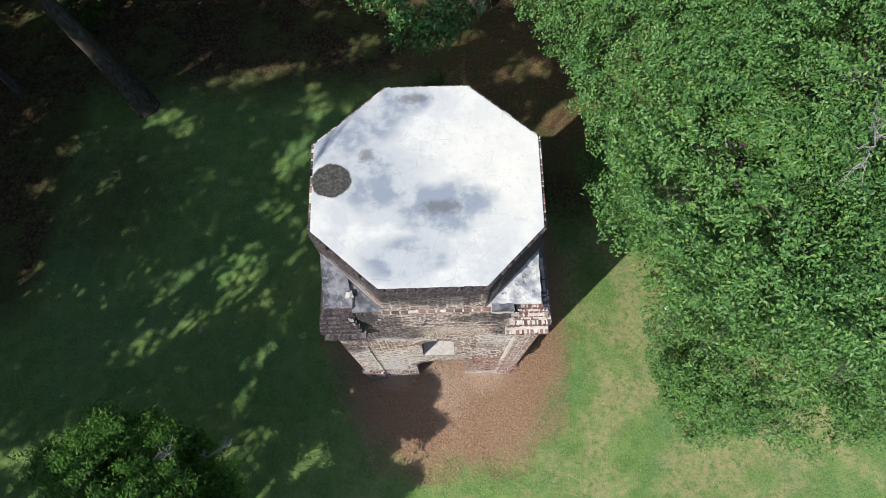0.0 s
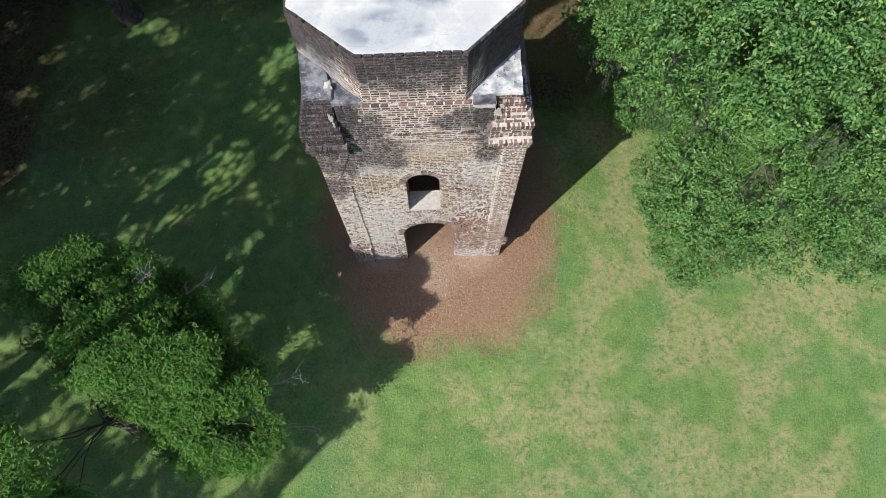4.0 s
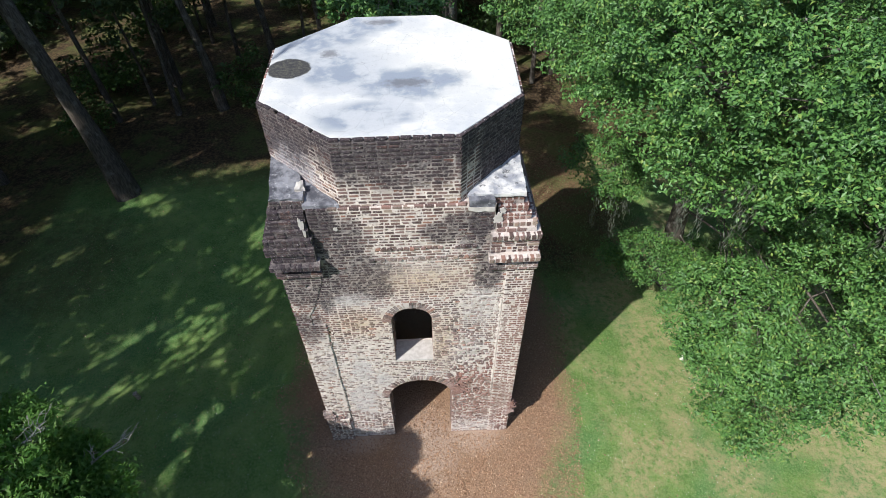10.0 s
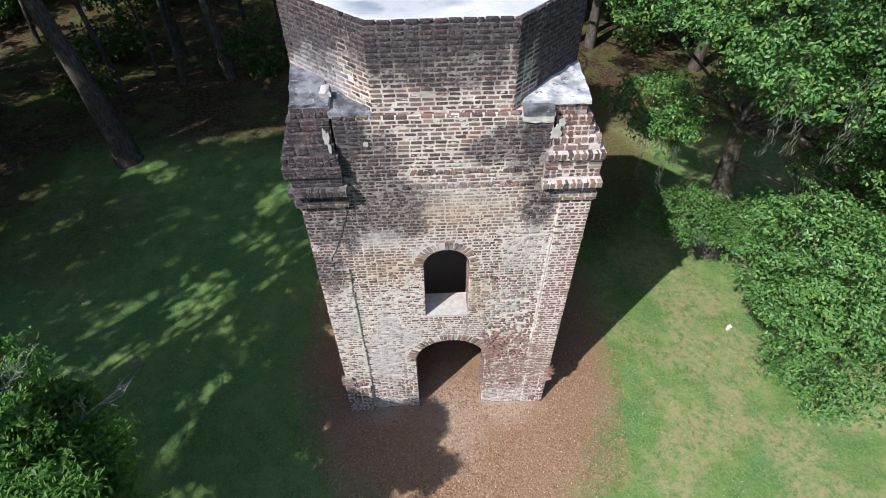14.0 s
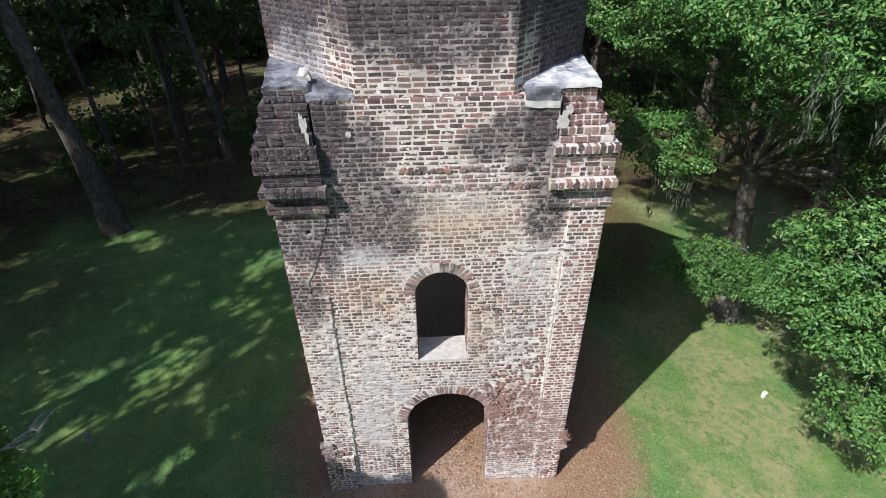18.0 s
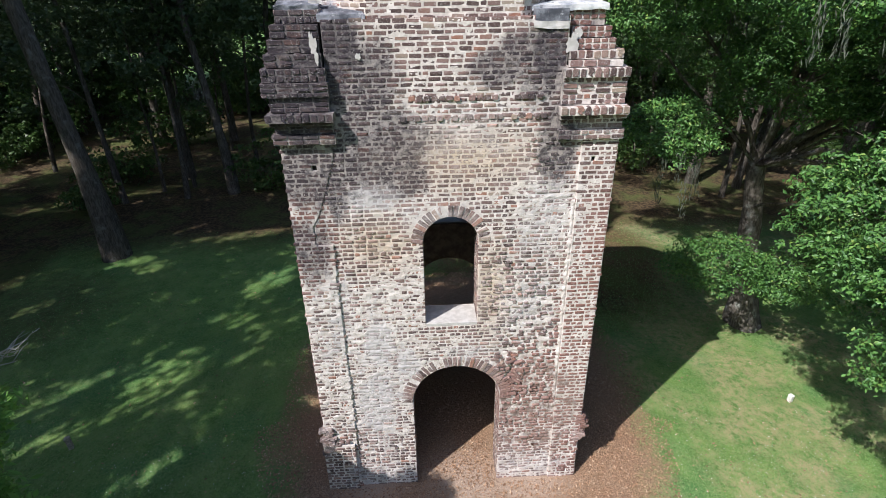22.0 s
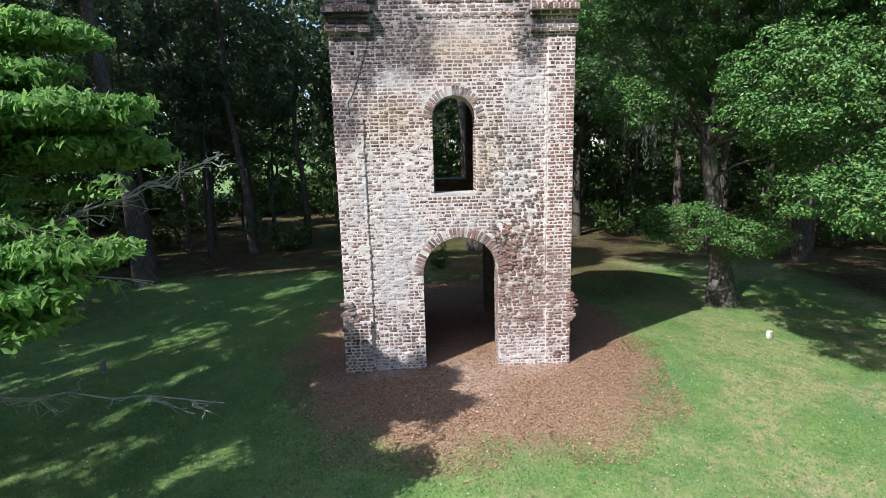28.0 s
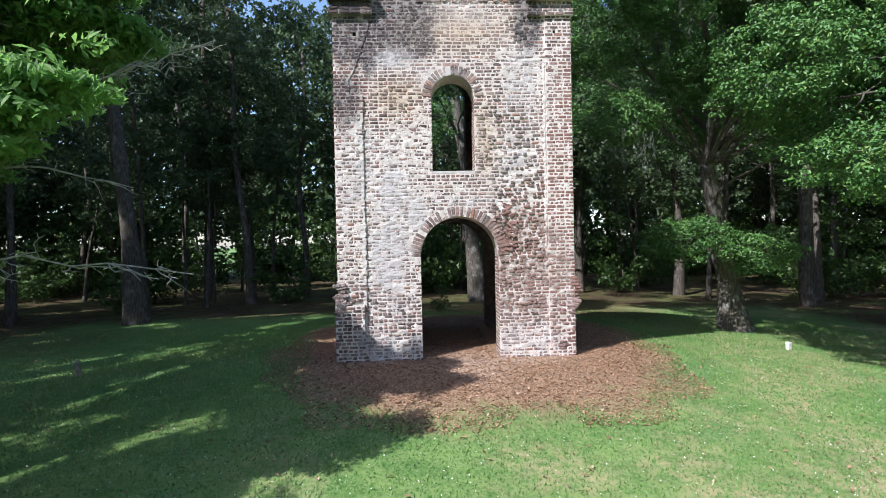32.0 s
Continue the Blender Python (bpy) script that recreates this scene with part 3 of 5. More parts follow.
# ---- the tower ----
tower = tagged(new("bell_tower"), "ruined brick bell tower with an octagonal top and white roof", "tower")
FRONT = 0.0          # plane of the front wall
XL, XR = -2.40, 2.62  # outer sides of the body
BACK = 4.72
OCT = [(-1.0, 0.05), (1.10, 0.05), (2.29, 1.24), (2.36, 3.35), (0.92, 4.70), (-0.90, 4.70), (-2.40, 3.28), (-2.36, 1.28)]
TOP, SHOULDER = 10.27, 8.2
DOOR = dict(x0=-0.65, x1=1.0, z0=-0.4, spring=2.17)
WINDOW = dict(x0=-0.36, x1=0.54, z0=3.93, spring=5.52)


def arc(o, n=14):
    """Points of an opening's arch from its left to its right spring."""
    c, r = (o["x0"] + o["x1"]) / 2, (o["x1"] - o["x0"]) / 2
    return [(c - r * math.cos(math.pi * i / n), o["spring"] + r * math.sin(math.pi * i / n)) for i in range(n + 1)]


def pierced_wall(name, x0, x1, z1, y0, depth, openings, material, parent, label):
    """A wall with arched openings one above another."""
    bm = bmesh.new()

    def slab(pts):
        prism(bm, [(x, y0, z) for x, z in pts], (0, depth, 0))

    z = -0.4
    for o in openings:
        if o["z0"] > z:
            slab([(x0, z), (x1, z), (x1, o["z0"]), (x0, o["z0"])])
        pts = arc(o)
        top = max(p[1] for p in pts) + 0.3
        mid = len(pts) // 2
        slab([(x0, o["z0"]), (o["x0"], o["z0"]), (o["x0"], o["spring"]), (x0, o["spring"])])
        slab([(o["x1"], o["z0"]), (x1, o["z0"]), (x1, o["spring"]), (o["x1"], o["spring"])])
        slab([(x0, o["spring"])] + pts[:mid + 1] + [(pts[mid][0], top), (x0, top)])
        slab(pts[mid:] + [(x1, o["spring"]), (x1, top), (pts[mid][0], top)])
        z = top
    slab([(x0, z), (x1, z), (x1, z1), (x0, z1)])
    bmesh.ops.remove_doubles(bm, verts=bm.verts[:], dist=0.0005)
    return part(name, bm_mesh(name, bm, material), parent, label)


def block(name, x0, x1, y0, y1, z0, z1, material, parent, label="", bevel=0.0):
    bm = bmesh.new()
    prism(bm, [(x0, y0, z0), (x1, y0, z0), (x1, y1, z0), (x0, y1, z0)], (0, 0, z1 - z0))
    return part(name, bm_mesh(name, bm, material, bevel), parent, label)


front_wall = pierced_wall("front_wall", XL + 0.012, XR - 0.012, SHOULDER, FRONT + 0.05, 0.57, [DOOR, WINDOW], MORTAR, tower, "weathered brick front wall with an arched doorway and window")
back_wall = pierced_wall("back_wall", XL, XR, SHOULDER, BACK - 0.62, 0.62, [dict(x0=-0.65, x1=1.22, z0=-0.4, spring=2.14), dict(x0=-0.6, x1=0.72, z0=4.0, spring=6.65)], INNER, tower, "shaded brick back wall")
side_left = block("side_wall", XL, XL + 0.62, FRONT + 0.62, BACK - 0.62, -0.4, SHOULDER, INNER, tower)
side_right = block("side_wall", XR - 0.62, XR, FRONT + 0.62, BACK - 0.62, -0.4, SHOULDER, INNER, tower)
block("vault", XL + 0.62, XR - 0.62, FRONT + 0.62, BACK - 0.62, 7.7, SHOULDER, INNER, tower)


def octagon(z0, z1, grow=0.0):
    c = Vector((0.0, 2.37))
    bm = bmesh.new()
    prism(bm, [(*(c + (Vector(p) - c) * (1 + grow)), z0) for p in OCT], (0, 0, z1 - z0))
    return bm


drum = part("octagonal_drum", bm_mesh("octagonal_drum", octagon(SHOULDER, TOP - 0.05), MORTAR), tower, "black-stained brick octagonal drum")
roof_bm = octagon(TOP - 0.05, TOP, -0.022)
roof = part("roof_slab", bm_mesh("roof_slab", roof_bm, ROOF, 0.015), tower, "whitish cement roof with grey patches and a dark puddle mark")

# ---- brick pieces ----
LONG, SHORT, TALL, COURSE = 0.168, 0.080, 0.050, 0.0754


def brick_form(w, h, g, wear=1.0):
    """A worn brick seen from the front: an eight-cornered outline in three rings and a face."""
    cut = 0.004 + 0.009 * g.random() * wear
    out = [(-w / 2 + cut, -h / 2), (w / 2 - cut, -h / 2), (w / 2, -h / 2 + cut), (w / 2, h / 2 - cut), (w / 2 - cut, h / 2), (-w / 2 + cut, h / 2), (-w / 2, h / 2 - cut), (-w / 2, -h / 2 + cut)]
    out = [(x + g.normal() * 0.0045 * wear, z + g.normal() * 0.0036 * wear) for x, z in out]
    v = [(x, 0.075, z) for x, z in out] + [(x, -0.002, z) for x, z in out]
    v += [(x * (1 - 0.004 / w * 2), -0.0045 + g.normal() * 0.0016 * wear, z * (1 - 0.003 / h * 2)) for x, z in out]
    v.append((w * g.uniform(-0.2, 0.2), -0.0045 + g.normal() * 0.0026 * wear, 0))
    f = []
    for ring in (0, 8):
        for k in range(8):
            a, b = ring + k, ring + (k + 1) % 8
            f.append((a, b, b + 8)), f.append((a, b + 8, a + 8))
    f += [(16 + k, 16 + (k + 1) % 8, 24) for k in range(8)]
    return np.array(v), np.array(f)


brick_rng = np.random.default_rng(11)
FORMS = {}
for kind, w in (("long", LONG), ("short", SHORT)):
    FORMS[kind] = []
    for i in range(10):
        v, f = brick_form(w, TALL, brick_rng, 0.5 + 0.06 * i if i < 7 else 1.9)
        FORMS[kind].append((v, f, mesh_from("brick", v, f, BRICK)))


def courses(u0, u1, z0, z1, keep, rough=None, cuts=()):
    """Bricks (kind, u, z, stretch, proud, tilt) of a wall face; keep(u, z) tells where there is one."""
    out = []
    g = brick_rng
    i = 0
    z = z0 + COURSE / 2
    while z < z1:
        heads = i % 2 == 1 and z < 7.3
        u = u0 - (0.05 if heads else 0.107 * (i // (2 if z < 7.3 else 1) % 2)) - 0.02 * g.random()
        while u < u1 - 0.03:
            kind = "short" if heads != (g.random() < 0.10) else "long"
            w = LONG if kind == "long" else SHORT
            a, b = max(u, u0 - 0.016 * g.random()), min(u + w, u1 + 0.016 * g.random())
            for c0, c1, lo, hi in cuts:
                if c0 < z < c1 and a < hi and b > lo:
                    if (a + b) / 2 < (lo + hi) / 2:
                        b = min(b, lo + 0.008 * g.random())
                    else:
                        a = max(a, hi - 0.008 * g.random())
            if b - a > 0.045:
                if b - a < w * 0.62 and kind == "long":
                    kind, w = "short", SHORT
                uc = (a + b) / 2
                if keep(uc, z):
                    r = rough(uc, z) if rough else 0.1
                    if r < 0.5 or g.random() > 0.09 * r:
                        out.append((kind, uc, z + g.normal() * 0.0025 * (1 + 2 * r), (b - a) / w * (1 - 0.3 * r * r * g.random()), g.normal() * 0.0012 + g.uniform(-0.020, 0.014) * r * r, g.normal() * (0.5 + 2.6 * r * r), r))
            u += w + 0.018 + 0.012 * g.random()
        z += COURSE
        i += 1
    return out


def facing(origin, way):
    """The pose of an upright face that runs along way from origin."""
    way = Vector(way).normalized()
    out = way.cross(Vector((0, 0, 1)))
    base = Matrix((way, -out, Vector((0, 0, 1)))).transposed().to_4x4()
    base.translation = origin
    return base


def lay(bricks, origin, way, parent, single):
    """Set bricks on a face. single(u, z) picks those that become objects of their own; the rest is one mesh."""
    base = facing(origin, way)
    verts, faces, at = [], [], 0
    for kind, u, z, stretch, proud, tilt, r in bricks:
        turn = pose(0, 0, 0, brick_rng.normal() * 4 * r * r, tilt, brick_rng.normal() * 3 * r * r)
        m = base @ Matrix.Translation((u, -proud, z)) @ turn @ Matrix.Diagonal((stretch, 1, brick_rng.uniform(0.86, 1.16), 1))
        v, f, me = FORMS[kind][brick_rng.integers(10) if r > 0.4 else brick_rng.integers(7)]
        if single(u, z):
            ob = new("brick", me)
            ob.parent = parent
            ob.matrix_basis = m
        else:
            a = np.array(m)
            verts.append(v @ a[:3, :3].T + a[:3, 3])
            faces.append(f + at)
            at += len(v)
    if verts:
        ob = new("brickwork", big_mesh("brickwork", np.concatenate(verts), np.concatenate(faces), BRICK))
        ob.parent = parent
        tagged(ob, "courses of weathered brick", "", "", "stuff")


def in_opening(u, z, o, pad):
    """Whether a place lies in an opening or in the ring of bricks round it."""
    c, r = (o["x0"] + o["x1"]) / 2, (o["x1"] - o["x0"]) / 2
    if z < o["spring"]:
        return o["z0"] - 0.02 < z and o["x0"] - 0.01 < u < o["x1"] + 0.01
    return math.hypot(u - c, z - o["spring"]) < r + pad


def ring(o, parent, size, count):
    """The bricks set on edge round an arch."""
    c, r = (o["x0"] + o["x1"]) / 2, (o["x1"] - o["x0"]) / 2
    for i in range(count):
        a = math.pi * (i + 0.5) / count
        m = Matrix.Translation((c - (r + size / 2) * math.cos(a), FRONT - 0.006 + brick_rng.normal() * 0.006, o["spring"] + (r + size / 2) * math.sin(a)))
        m = m @ pose(0, 0, 0, 0, 180 + math.degrees(a) + brick_rng.normal() * 1.5, 0)
        w = math.pi * (r + size / 2) / count
        ob = new("arch_brick", FORMS["long"][i % 10][2])
        ob.parent = parent
        ob.matrix_basis = m @ Matrix.Diagonal((size / LONG * 0.96, 1.0, w * 0.78 / TALL, 1))


# ---- trees ----
def limb_mesh(name, lines, material, sides=8):
    pieces = [tube_data(p, r, sides, 0.25) for p, r in lines]
    return mesh_from(name, *gather(pieces), material, True)


def taper(a, b, n, power=1.0):
    return [a + (b - a) * (i / n) ** power for i in range(n + 1)]


def tree(name, label, foot, fork, girth, lobes, sprays, per, spread, leaf, leaf_mat, bark, seed, shell=0.6, droop=0.0, twig=True, category="tree", flat=0.6, tier=0.0, up=(0, 0, 0.65), simple=False, gaps=0.38, under=1.0):
    """A tree with a tapered trunk, a limb into each lobe and a crown of leaves."""
    root = tagged(new(name), label, category)
    root.location = foot
    foot_v, fork_v = Vector((0, 0, -0.15)), Vector(fork)
    line = bend(foot_v, fork_v, 8, 0, 0.12, seed)
    rad = [girth * (1.75 - 0.75 * min(1, i / 2)) if i < 2 else girth * (1 - 0.42 * (i - 2) / 6) for i in range(9)]
    part("trunk", mesh_from("trunk", *tube_data(line, rad, 14, 0.22), bark, True), root)
    p, nrm, at = crown(lobes, sprays, per, spread, shell, seed, flat, tier, up, gaps, under)
    fine = []
    for i, lobe in enumerate(lobes):
        end = Vector(lobe[:3])
        start = fork_v if i % 2 == 0 or (end - fork_v).z > 0 else line[6]
        size = (lobe[3] + lobe[4] + lobe[5]) / 3
        stout = min(0.45, 0.11 * size) * girth
        if end.z < fork_v.z - 0.5:
            k = min(7, max(2, int(8 * (end.z + 0.3) / fork_v.z)))
            start = line[k] + Vector((0, 0, 0.1))
        main = bend(start - Vector((0, 0, 0.15)), end, 8, 0.12 * (end - start).length, 0.5, seed + i * 3)
        lines = [(main, taper(stout, stout * 0.25, 8))]
        if twig:
            near = at[np.linalg.norm((at - np.array(lobe[:3])) / np.array(lobe[3:]), axis=1) < 1.25]
            for k in range(min(9, len(near))):
                tip = Vector(near[(k * 37) % len(near)])
                s = main[4 + k % 4]
                fine.append((bend(s, tip, 5, 0.1, 0.5, seed + k), taper(max(0.012, stout * 0.25), 0.008, 5)))
        part("limb", limb_mesh("limb", lines, bark, 7), root)
    if fine:
        tagged(part("twig", limb_mesh("twig", fine, bark, 5), root), "", "", "", "stuff")
    part("crown", leaves("crown", p, nrm, leaf[0], leaf[1], leaf_mat, droop, simple), root)
    return root


OAK_AT = (9.75, 6.0, -0.72)


def local(lobes, foot):
    return [(x - foot[0], y - foot[1], z - foot[2], a, b, c) for x, y, z, a, b, c in lobes]


OAK_LOBES = [(10.2, 4.8, 10.8, 4.4, 4.2, 3.0), (6.2, 1.8, 10.4, 2.6, 3.3, 2.0), (5.4, 5.8, 9.5, 1.9, 2.3, 1.6), (9.2, -0.5, 5.2, 3.0, 2.3, 1.6), (6.9, -0.6, 5.9, 1.3, 1.4, 1.2),
             (9.0, -0.2, 10.4, 2.2, 1.8, 1.6), (12.4, 1.0, 9.8, 3.0, 3.0, 2.0), (13.8, 6.0, 8.9, 2.8, 3.6, 3.0), (9.5, 9.6, 9.0, 3.4, 2.6, 3.2), (5.6, 4.6, 6.0, 1.0, 1.2, 0.7),
             (7.5, 4.6, 2.35, 1.2, 1.0, 0.7), (9.3, 4.4, 1.95, 1.3, 0.9, 0.65), (12.4, -0.8, 4.6, 2.2, 2.2, 1.4), (8.0, -1.7, 3.8, 1.7, 0.9, 0.7),
             (8.4, 4.4, 7.3, 1.8, 1.6, 1.0), (9.8, 3.0, 7.6, 1.8, 1.6, 1.1), (10.2, 0.3, 7.8, 2.5, 1.8, 1.6), (12.6, 0.5, 7.2, 2.4, 2.0, 1.6), (4.2, 8.3, 9.0, 1.6, 1.4, 1.1), (10.4, 2.4, 6.0, 2.0, 1.5, 0.9), (12.6, 3.0, 6.8, 2.0, 2.0, 1.0), (9.4, 3.0, 9.2, 1.9, 1.9, 1.0)]
oak = tree("live_oak", "broad live oak with dense glossy leaves and sweeping low boughs", OAK_AT, (-1.1, -0.3, 5.6), 0.35, local(OAK_LOBES, OAK_AT),
           16000, 42, 0.18, (0.092, 0.047), OAK_LEAF, OAK_BARK, 5, 0.6, up=(-0.2, -0.2, 0.9), gaps=0.95, under=0.9)

LEFT_AT = (-8.6, -5.6, ground_z(-8.6, -5.6))
LEFT_LOBES = [(-7.4, -3.6, 5.7, 1.6, 1.4, 0.8), (-6.3, -4.7, 5.3, 1.3, 1.0, 0.35), (-6.1, -4.6, 4.3, 1.2, 1.0, 0.35), (-10.4, -5.7, 7.1, 1.4, 1.4, 0.7),
              (-5.8, -6.0, 3.9, 1.0, 0.7, 0.25), (-8.6, -3.0, 4.2, 1.8, 1.5, 1.0), (-7.0, -4.4, 5.9, 1.1, 0.8, 0.4),
              (-4.7, -4.6, 5.0, 0.9, 0.6, 0.2), (-7.3, -2.2, 5.6, 1.1, 0.9, 0.4), (-6.6, -2.7, 5.0, 0.9, 0.8, 0.28), (-8.5, -2.4, 6.2, 1.2, 1.0, 0.5), (-5.7, -3.5, 5.0, 0.9, 0.7, 0.25),
              # unseen lobes on the far left, added to shade lawn and mulch
              (-9.4, -7.0, 6.4, 1.7, 1.4, 0.7), (-7.9, -7.7, 5.4, 0.9, 0.7, 0.4), (-9.5, -9.4, 6.5, 1.6, 1.2, 0.8), (-8.0, -8.8, 5.6, 1.2, 1.0, 0.7)]
# the tiers of leaves on its drooping front boughs, from above downwards
FRONT_TIERS = [(x, y, z, 0.75, 0.5, 0.16) for z, y, xs in ((6.35, -4.55, (-5.2, -6.0, -6.8)), (5.85, -4.85, (-5.5, -6.3)), (5.4, -5.15, (-4.5, -5.2, -5.9, -6.6)), (5.0, -5.4, (-5.1, -5.8)), (4.6, -5.65, (-4.7, -5.4, -6.1)), (4.3, -5.85, (-4.8, -5.5)), (3.98, -6.05, (-4.4, -5.1, -5.8)), (3.7, -6.25, (-4.8, -5.5)), (3.4, -6.4, (-4.9, -5.6))) for x in xs]
left_tree = tree("young_hickory", "light green broadleaf tree with drooping leafy branches", LEFT_AT, (0.2, 0.1, 4.2), 0.17, local(LEFT_LOBES + FRONT_TIERS, LEFT_AT),
                 14000, 27, 0.17, (0.128, 0.05), NEAR_LEAF, TALL_BARK, 9, 0.3, 0.7, flat=0.3, tier=0.82, up=(-0.8, -0.8, 0.9))

# tall trees of the wood: a few made once, then copied
wood_kinds = []
for k, (h, girth) in enumerate(((19.0, 0.15), (17.0, 0.12), (21.0, 0.19))):
    g = np.random.default_rng(40 + k)
    lobes = []
    for i in range(9):
        a, f = g.uniform(0, 6.28), i / 8
        lobes.append((math.cos(a) * 2.3 * (1.1 - f * 0.6), math.sin(a) * 2.3 * (1.1 - f * 0.6), h * (0.36 + 0.58 * f), 2.4 - f * 0.7, 2.4 - f * 0.7, 1.7 - 0.3 * f))
    t = tree("forest_tree", "tall slender woodland tree with dark green leaves", (0, 0, 0), (0.4 - 0.3 * k, 0.3, h * 0.8), girth, lobes, 330, 34, 0.40, (0.25, 0.145), WOOD_LEAF, TALL_BARK, 60 + k, 0.35, 0.0, False, simple=True)
    tagged(t, "", "", "trees of the wood")
    wood_kinds.append(t)
thin_lobes = [(0.5, 0.3, 8.0, 1.3, 1.3, 0.8), (-0.6, 0.2, 9.6, 1.2, 1.2, 0.8), (0.2, -0.5, 11.2, 1.1, 1.1, 0.9), (0.0, 0.2, 12.6, 0.9, 0.9, 0.8), (0.9, -0.3, 5.6, 0.8, 0.8, 0.4)]
thin_tree = tree("slender_tree", "thin straight young tree in the wood's edge", (0, 0, 0), (0.25, -0.2, 12.0), 0.085, thin_lobes, 150, 19, 0.34, (0.24, 0.145), WOOD_LEAF, TALL_BARK, 66, 0.3, 0.0, False, simple=True)
tagged(thin_tree, "", "", "young trees of the wood")
shrub_lobes = [(0, 0, 1.1, 1.3, 1.3, 1.1), (0.9, 0.4, 0.9, 0.9, 0.9, 0.8), (-0.8, 0.5, 1.6, 1.0, 0.9, 1.1), (0.2, -0.3, 2.4, 0.9, 0.9, 1.0)]
shrub = tree("understory_shrub", "dark leafy shrub under the woodland trees", (0, 0, 0), (0.1, 0, 1.0), 0.05, shrub_lobes, 115, 26, 0.28, (0.19, 0.11), SHRUB_LEAF, TALL_BARK, 80, 0.4, 0.0, False, "shrub", simple=True)
tagged(shrub, "", "", "shrubs of the wood")

# the big single trunk beyond the lawn
t = tree("tall_tree", "tall straight tree with a bare grey trunk at the lawn's edge", (-13.2, 12.75, ground_z(-13.2, 12.7)), (-1.3, 0.2, 15.0), 0.35,
         [(-0.8, 0, 15.5, 3.0, 3.0, 2.4), (1.2, 1.0, 17.5, 2.6, 2.6, 2.2), (-1.5, -1.0, 18.5, 2.5, 2.5, 2.2), (-2.6, 1.5, 12.5, 2.0, 2.0, 1.2)], 700, 18, 0.4, (0.26, 0.12), WOOD_LEAF, TALL_BARK, 90, 0.4)
t = tree("tall_tree", "tall tree with a pale thick trunk seen past the tower", (2.55, 18.6, ground_z(2.55, 18.6)), (-1.15, -0.3, 12.5), 0.40,
         [(0, 1.0, 14.5, 3.6, 3.6, 2.4), (-3.2, -3.4, 9.8, 2.2, 2.6, 1.5), (3.4, -4.2, 9.8, 2.2, 2.4, 1.5), (0.5, 1.0, 16.5, 3.2, 3.2, 2.4), (-4.6, 0.5, 10.5, 2.4, 2.4, 1.8), (-2.3, -10.0, 9.5, 1.3, 1.2, 0.8), (-3.8, -9.2, 9.8, 1.1, 1.1, 0.8)], 2300, 26, 0.26, (0.15, 0.075), OAK_LEAF, OAK_BARK, 95, 0.5)

FOREST_RNG = np.random.default_rng(21)


def forest_spots():
    """Places of the woodland trees round the lawn."""
    out = [(-19.5, 14.0), (-15.9, 19.1), (-10.5, 20.0), (-8.0, 23.0), (-4.4, 21.0), (-14.0, 23.0), (8.5, 23.0), (16.5, 18.5), (17.5, 13.0), (19.5, 7.0), (5.2, 23.0),
           (14.5, 19.5), (-21.5, 8.5), (19.5, 15.0), (-1.2, 24.0), (9.5, 22.5)]
    tries = 0
    while len(out) < 112 and tries < 6000:
        tries += 1
        x, y = FOREST_RNG.uniform(-55, 55), FOREST_RNG.uniform(2, 62)
        d = math.hypot(x, y - 2)
        if d < 25 or (abs(x) < 26 and y < 24):
            continue
        if -26 < x < -6 and 38 < y < 47:
            continue
        if min((x - a) ** 2 + (y - b) ** 2 for a, b in out) < 8:
            continue
        out.append((x, y))
    return out


SPOTS = forest_spots()
for i, (x, y) in enumerate(SPOTS):
    s = FOREST_RNG.uniform(0.95, 1.3) if i > 2 else 1.0
    m = pose(x, y, ground_z(x, y), FOREST_RNG.normal() * 2, FOREST_RNG.normal() * 2, FOREST_RNG.uniform(0, 360)) @ Matrix.Diagonal((s, s, s, 1))
    if i < 3:
        wood_kinds[i].matrix_basis = m
    else:
        copy_thing(wood_kinds[i % 3], m)
for i in range(58):
    while True:
        x, y = FOREST_RNG.uniform(-38, 34), FOREST_RNG.uniform(12, 44)
        if math.hypot(x, y) > 22 and not (abs(x) < 13 and y < 19.5) and not (-26 < x < -6 and 36 < y < 47):
            break
    s = FOREST_RNG.uniform(0.75, 1.15) if i else 1.0
    m = pose(x, y, ground_z(x, y), FOREST_RNG.normal() * 3, FOREST_RNG.normal() * 3, FOREST_RNG.uniform(0, 360)) @ Matrix.Diagonal((s, s, s, 1))
    if i == 0:
        thin_tree.matrix_basis = m
    else:
        copy_thing(thin_tree, m)
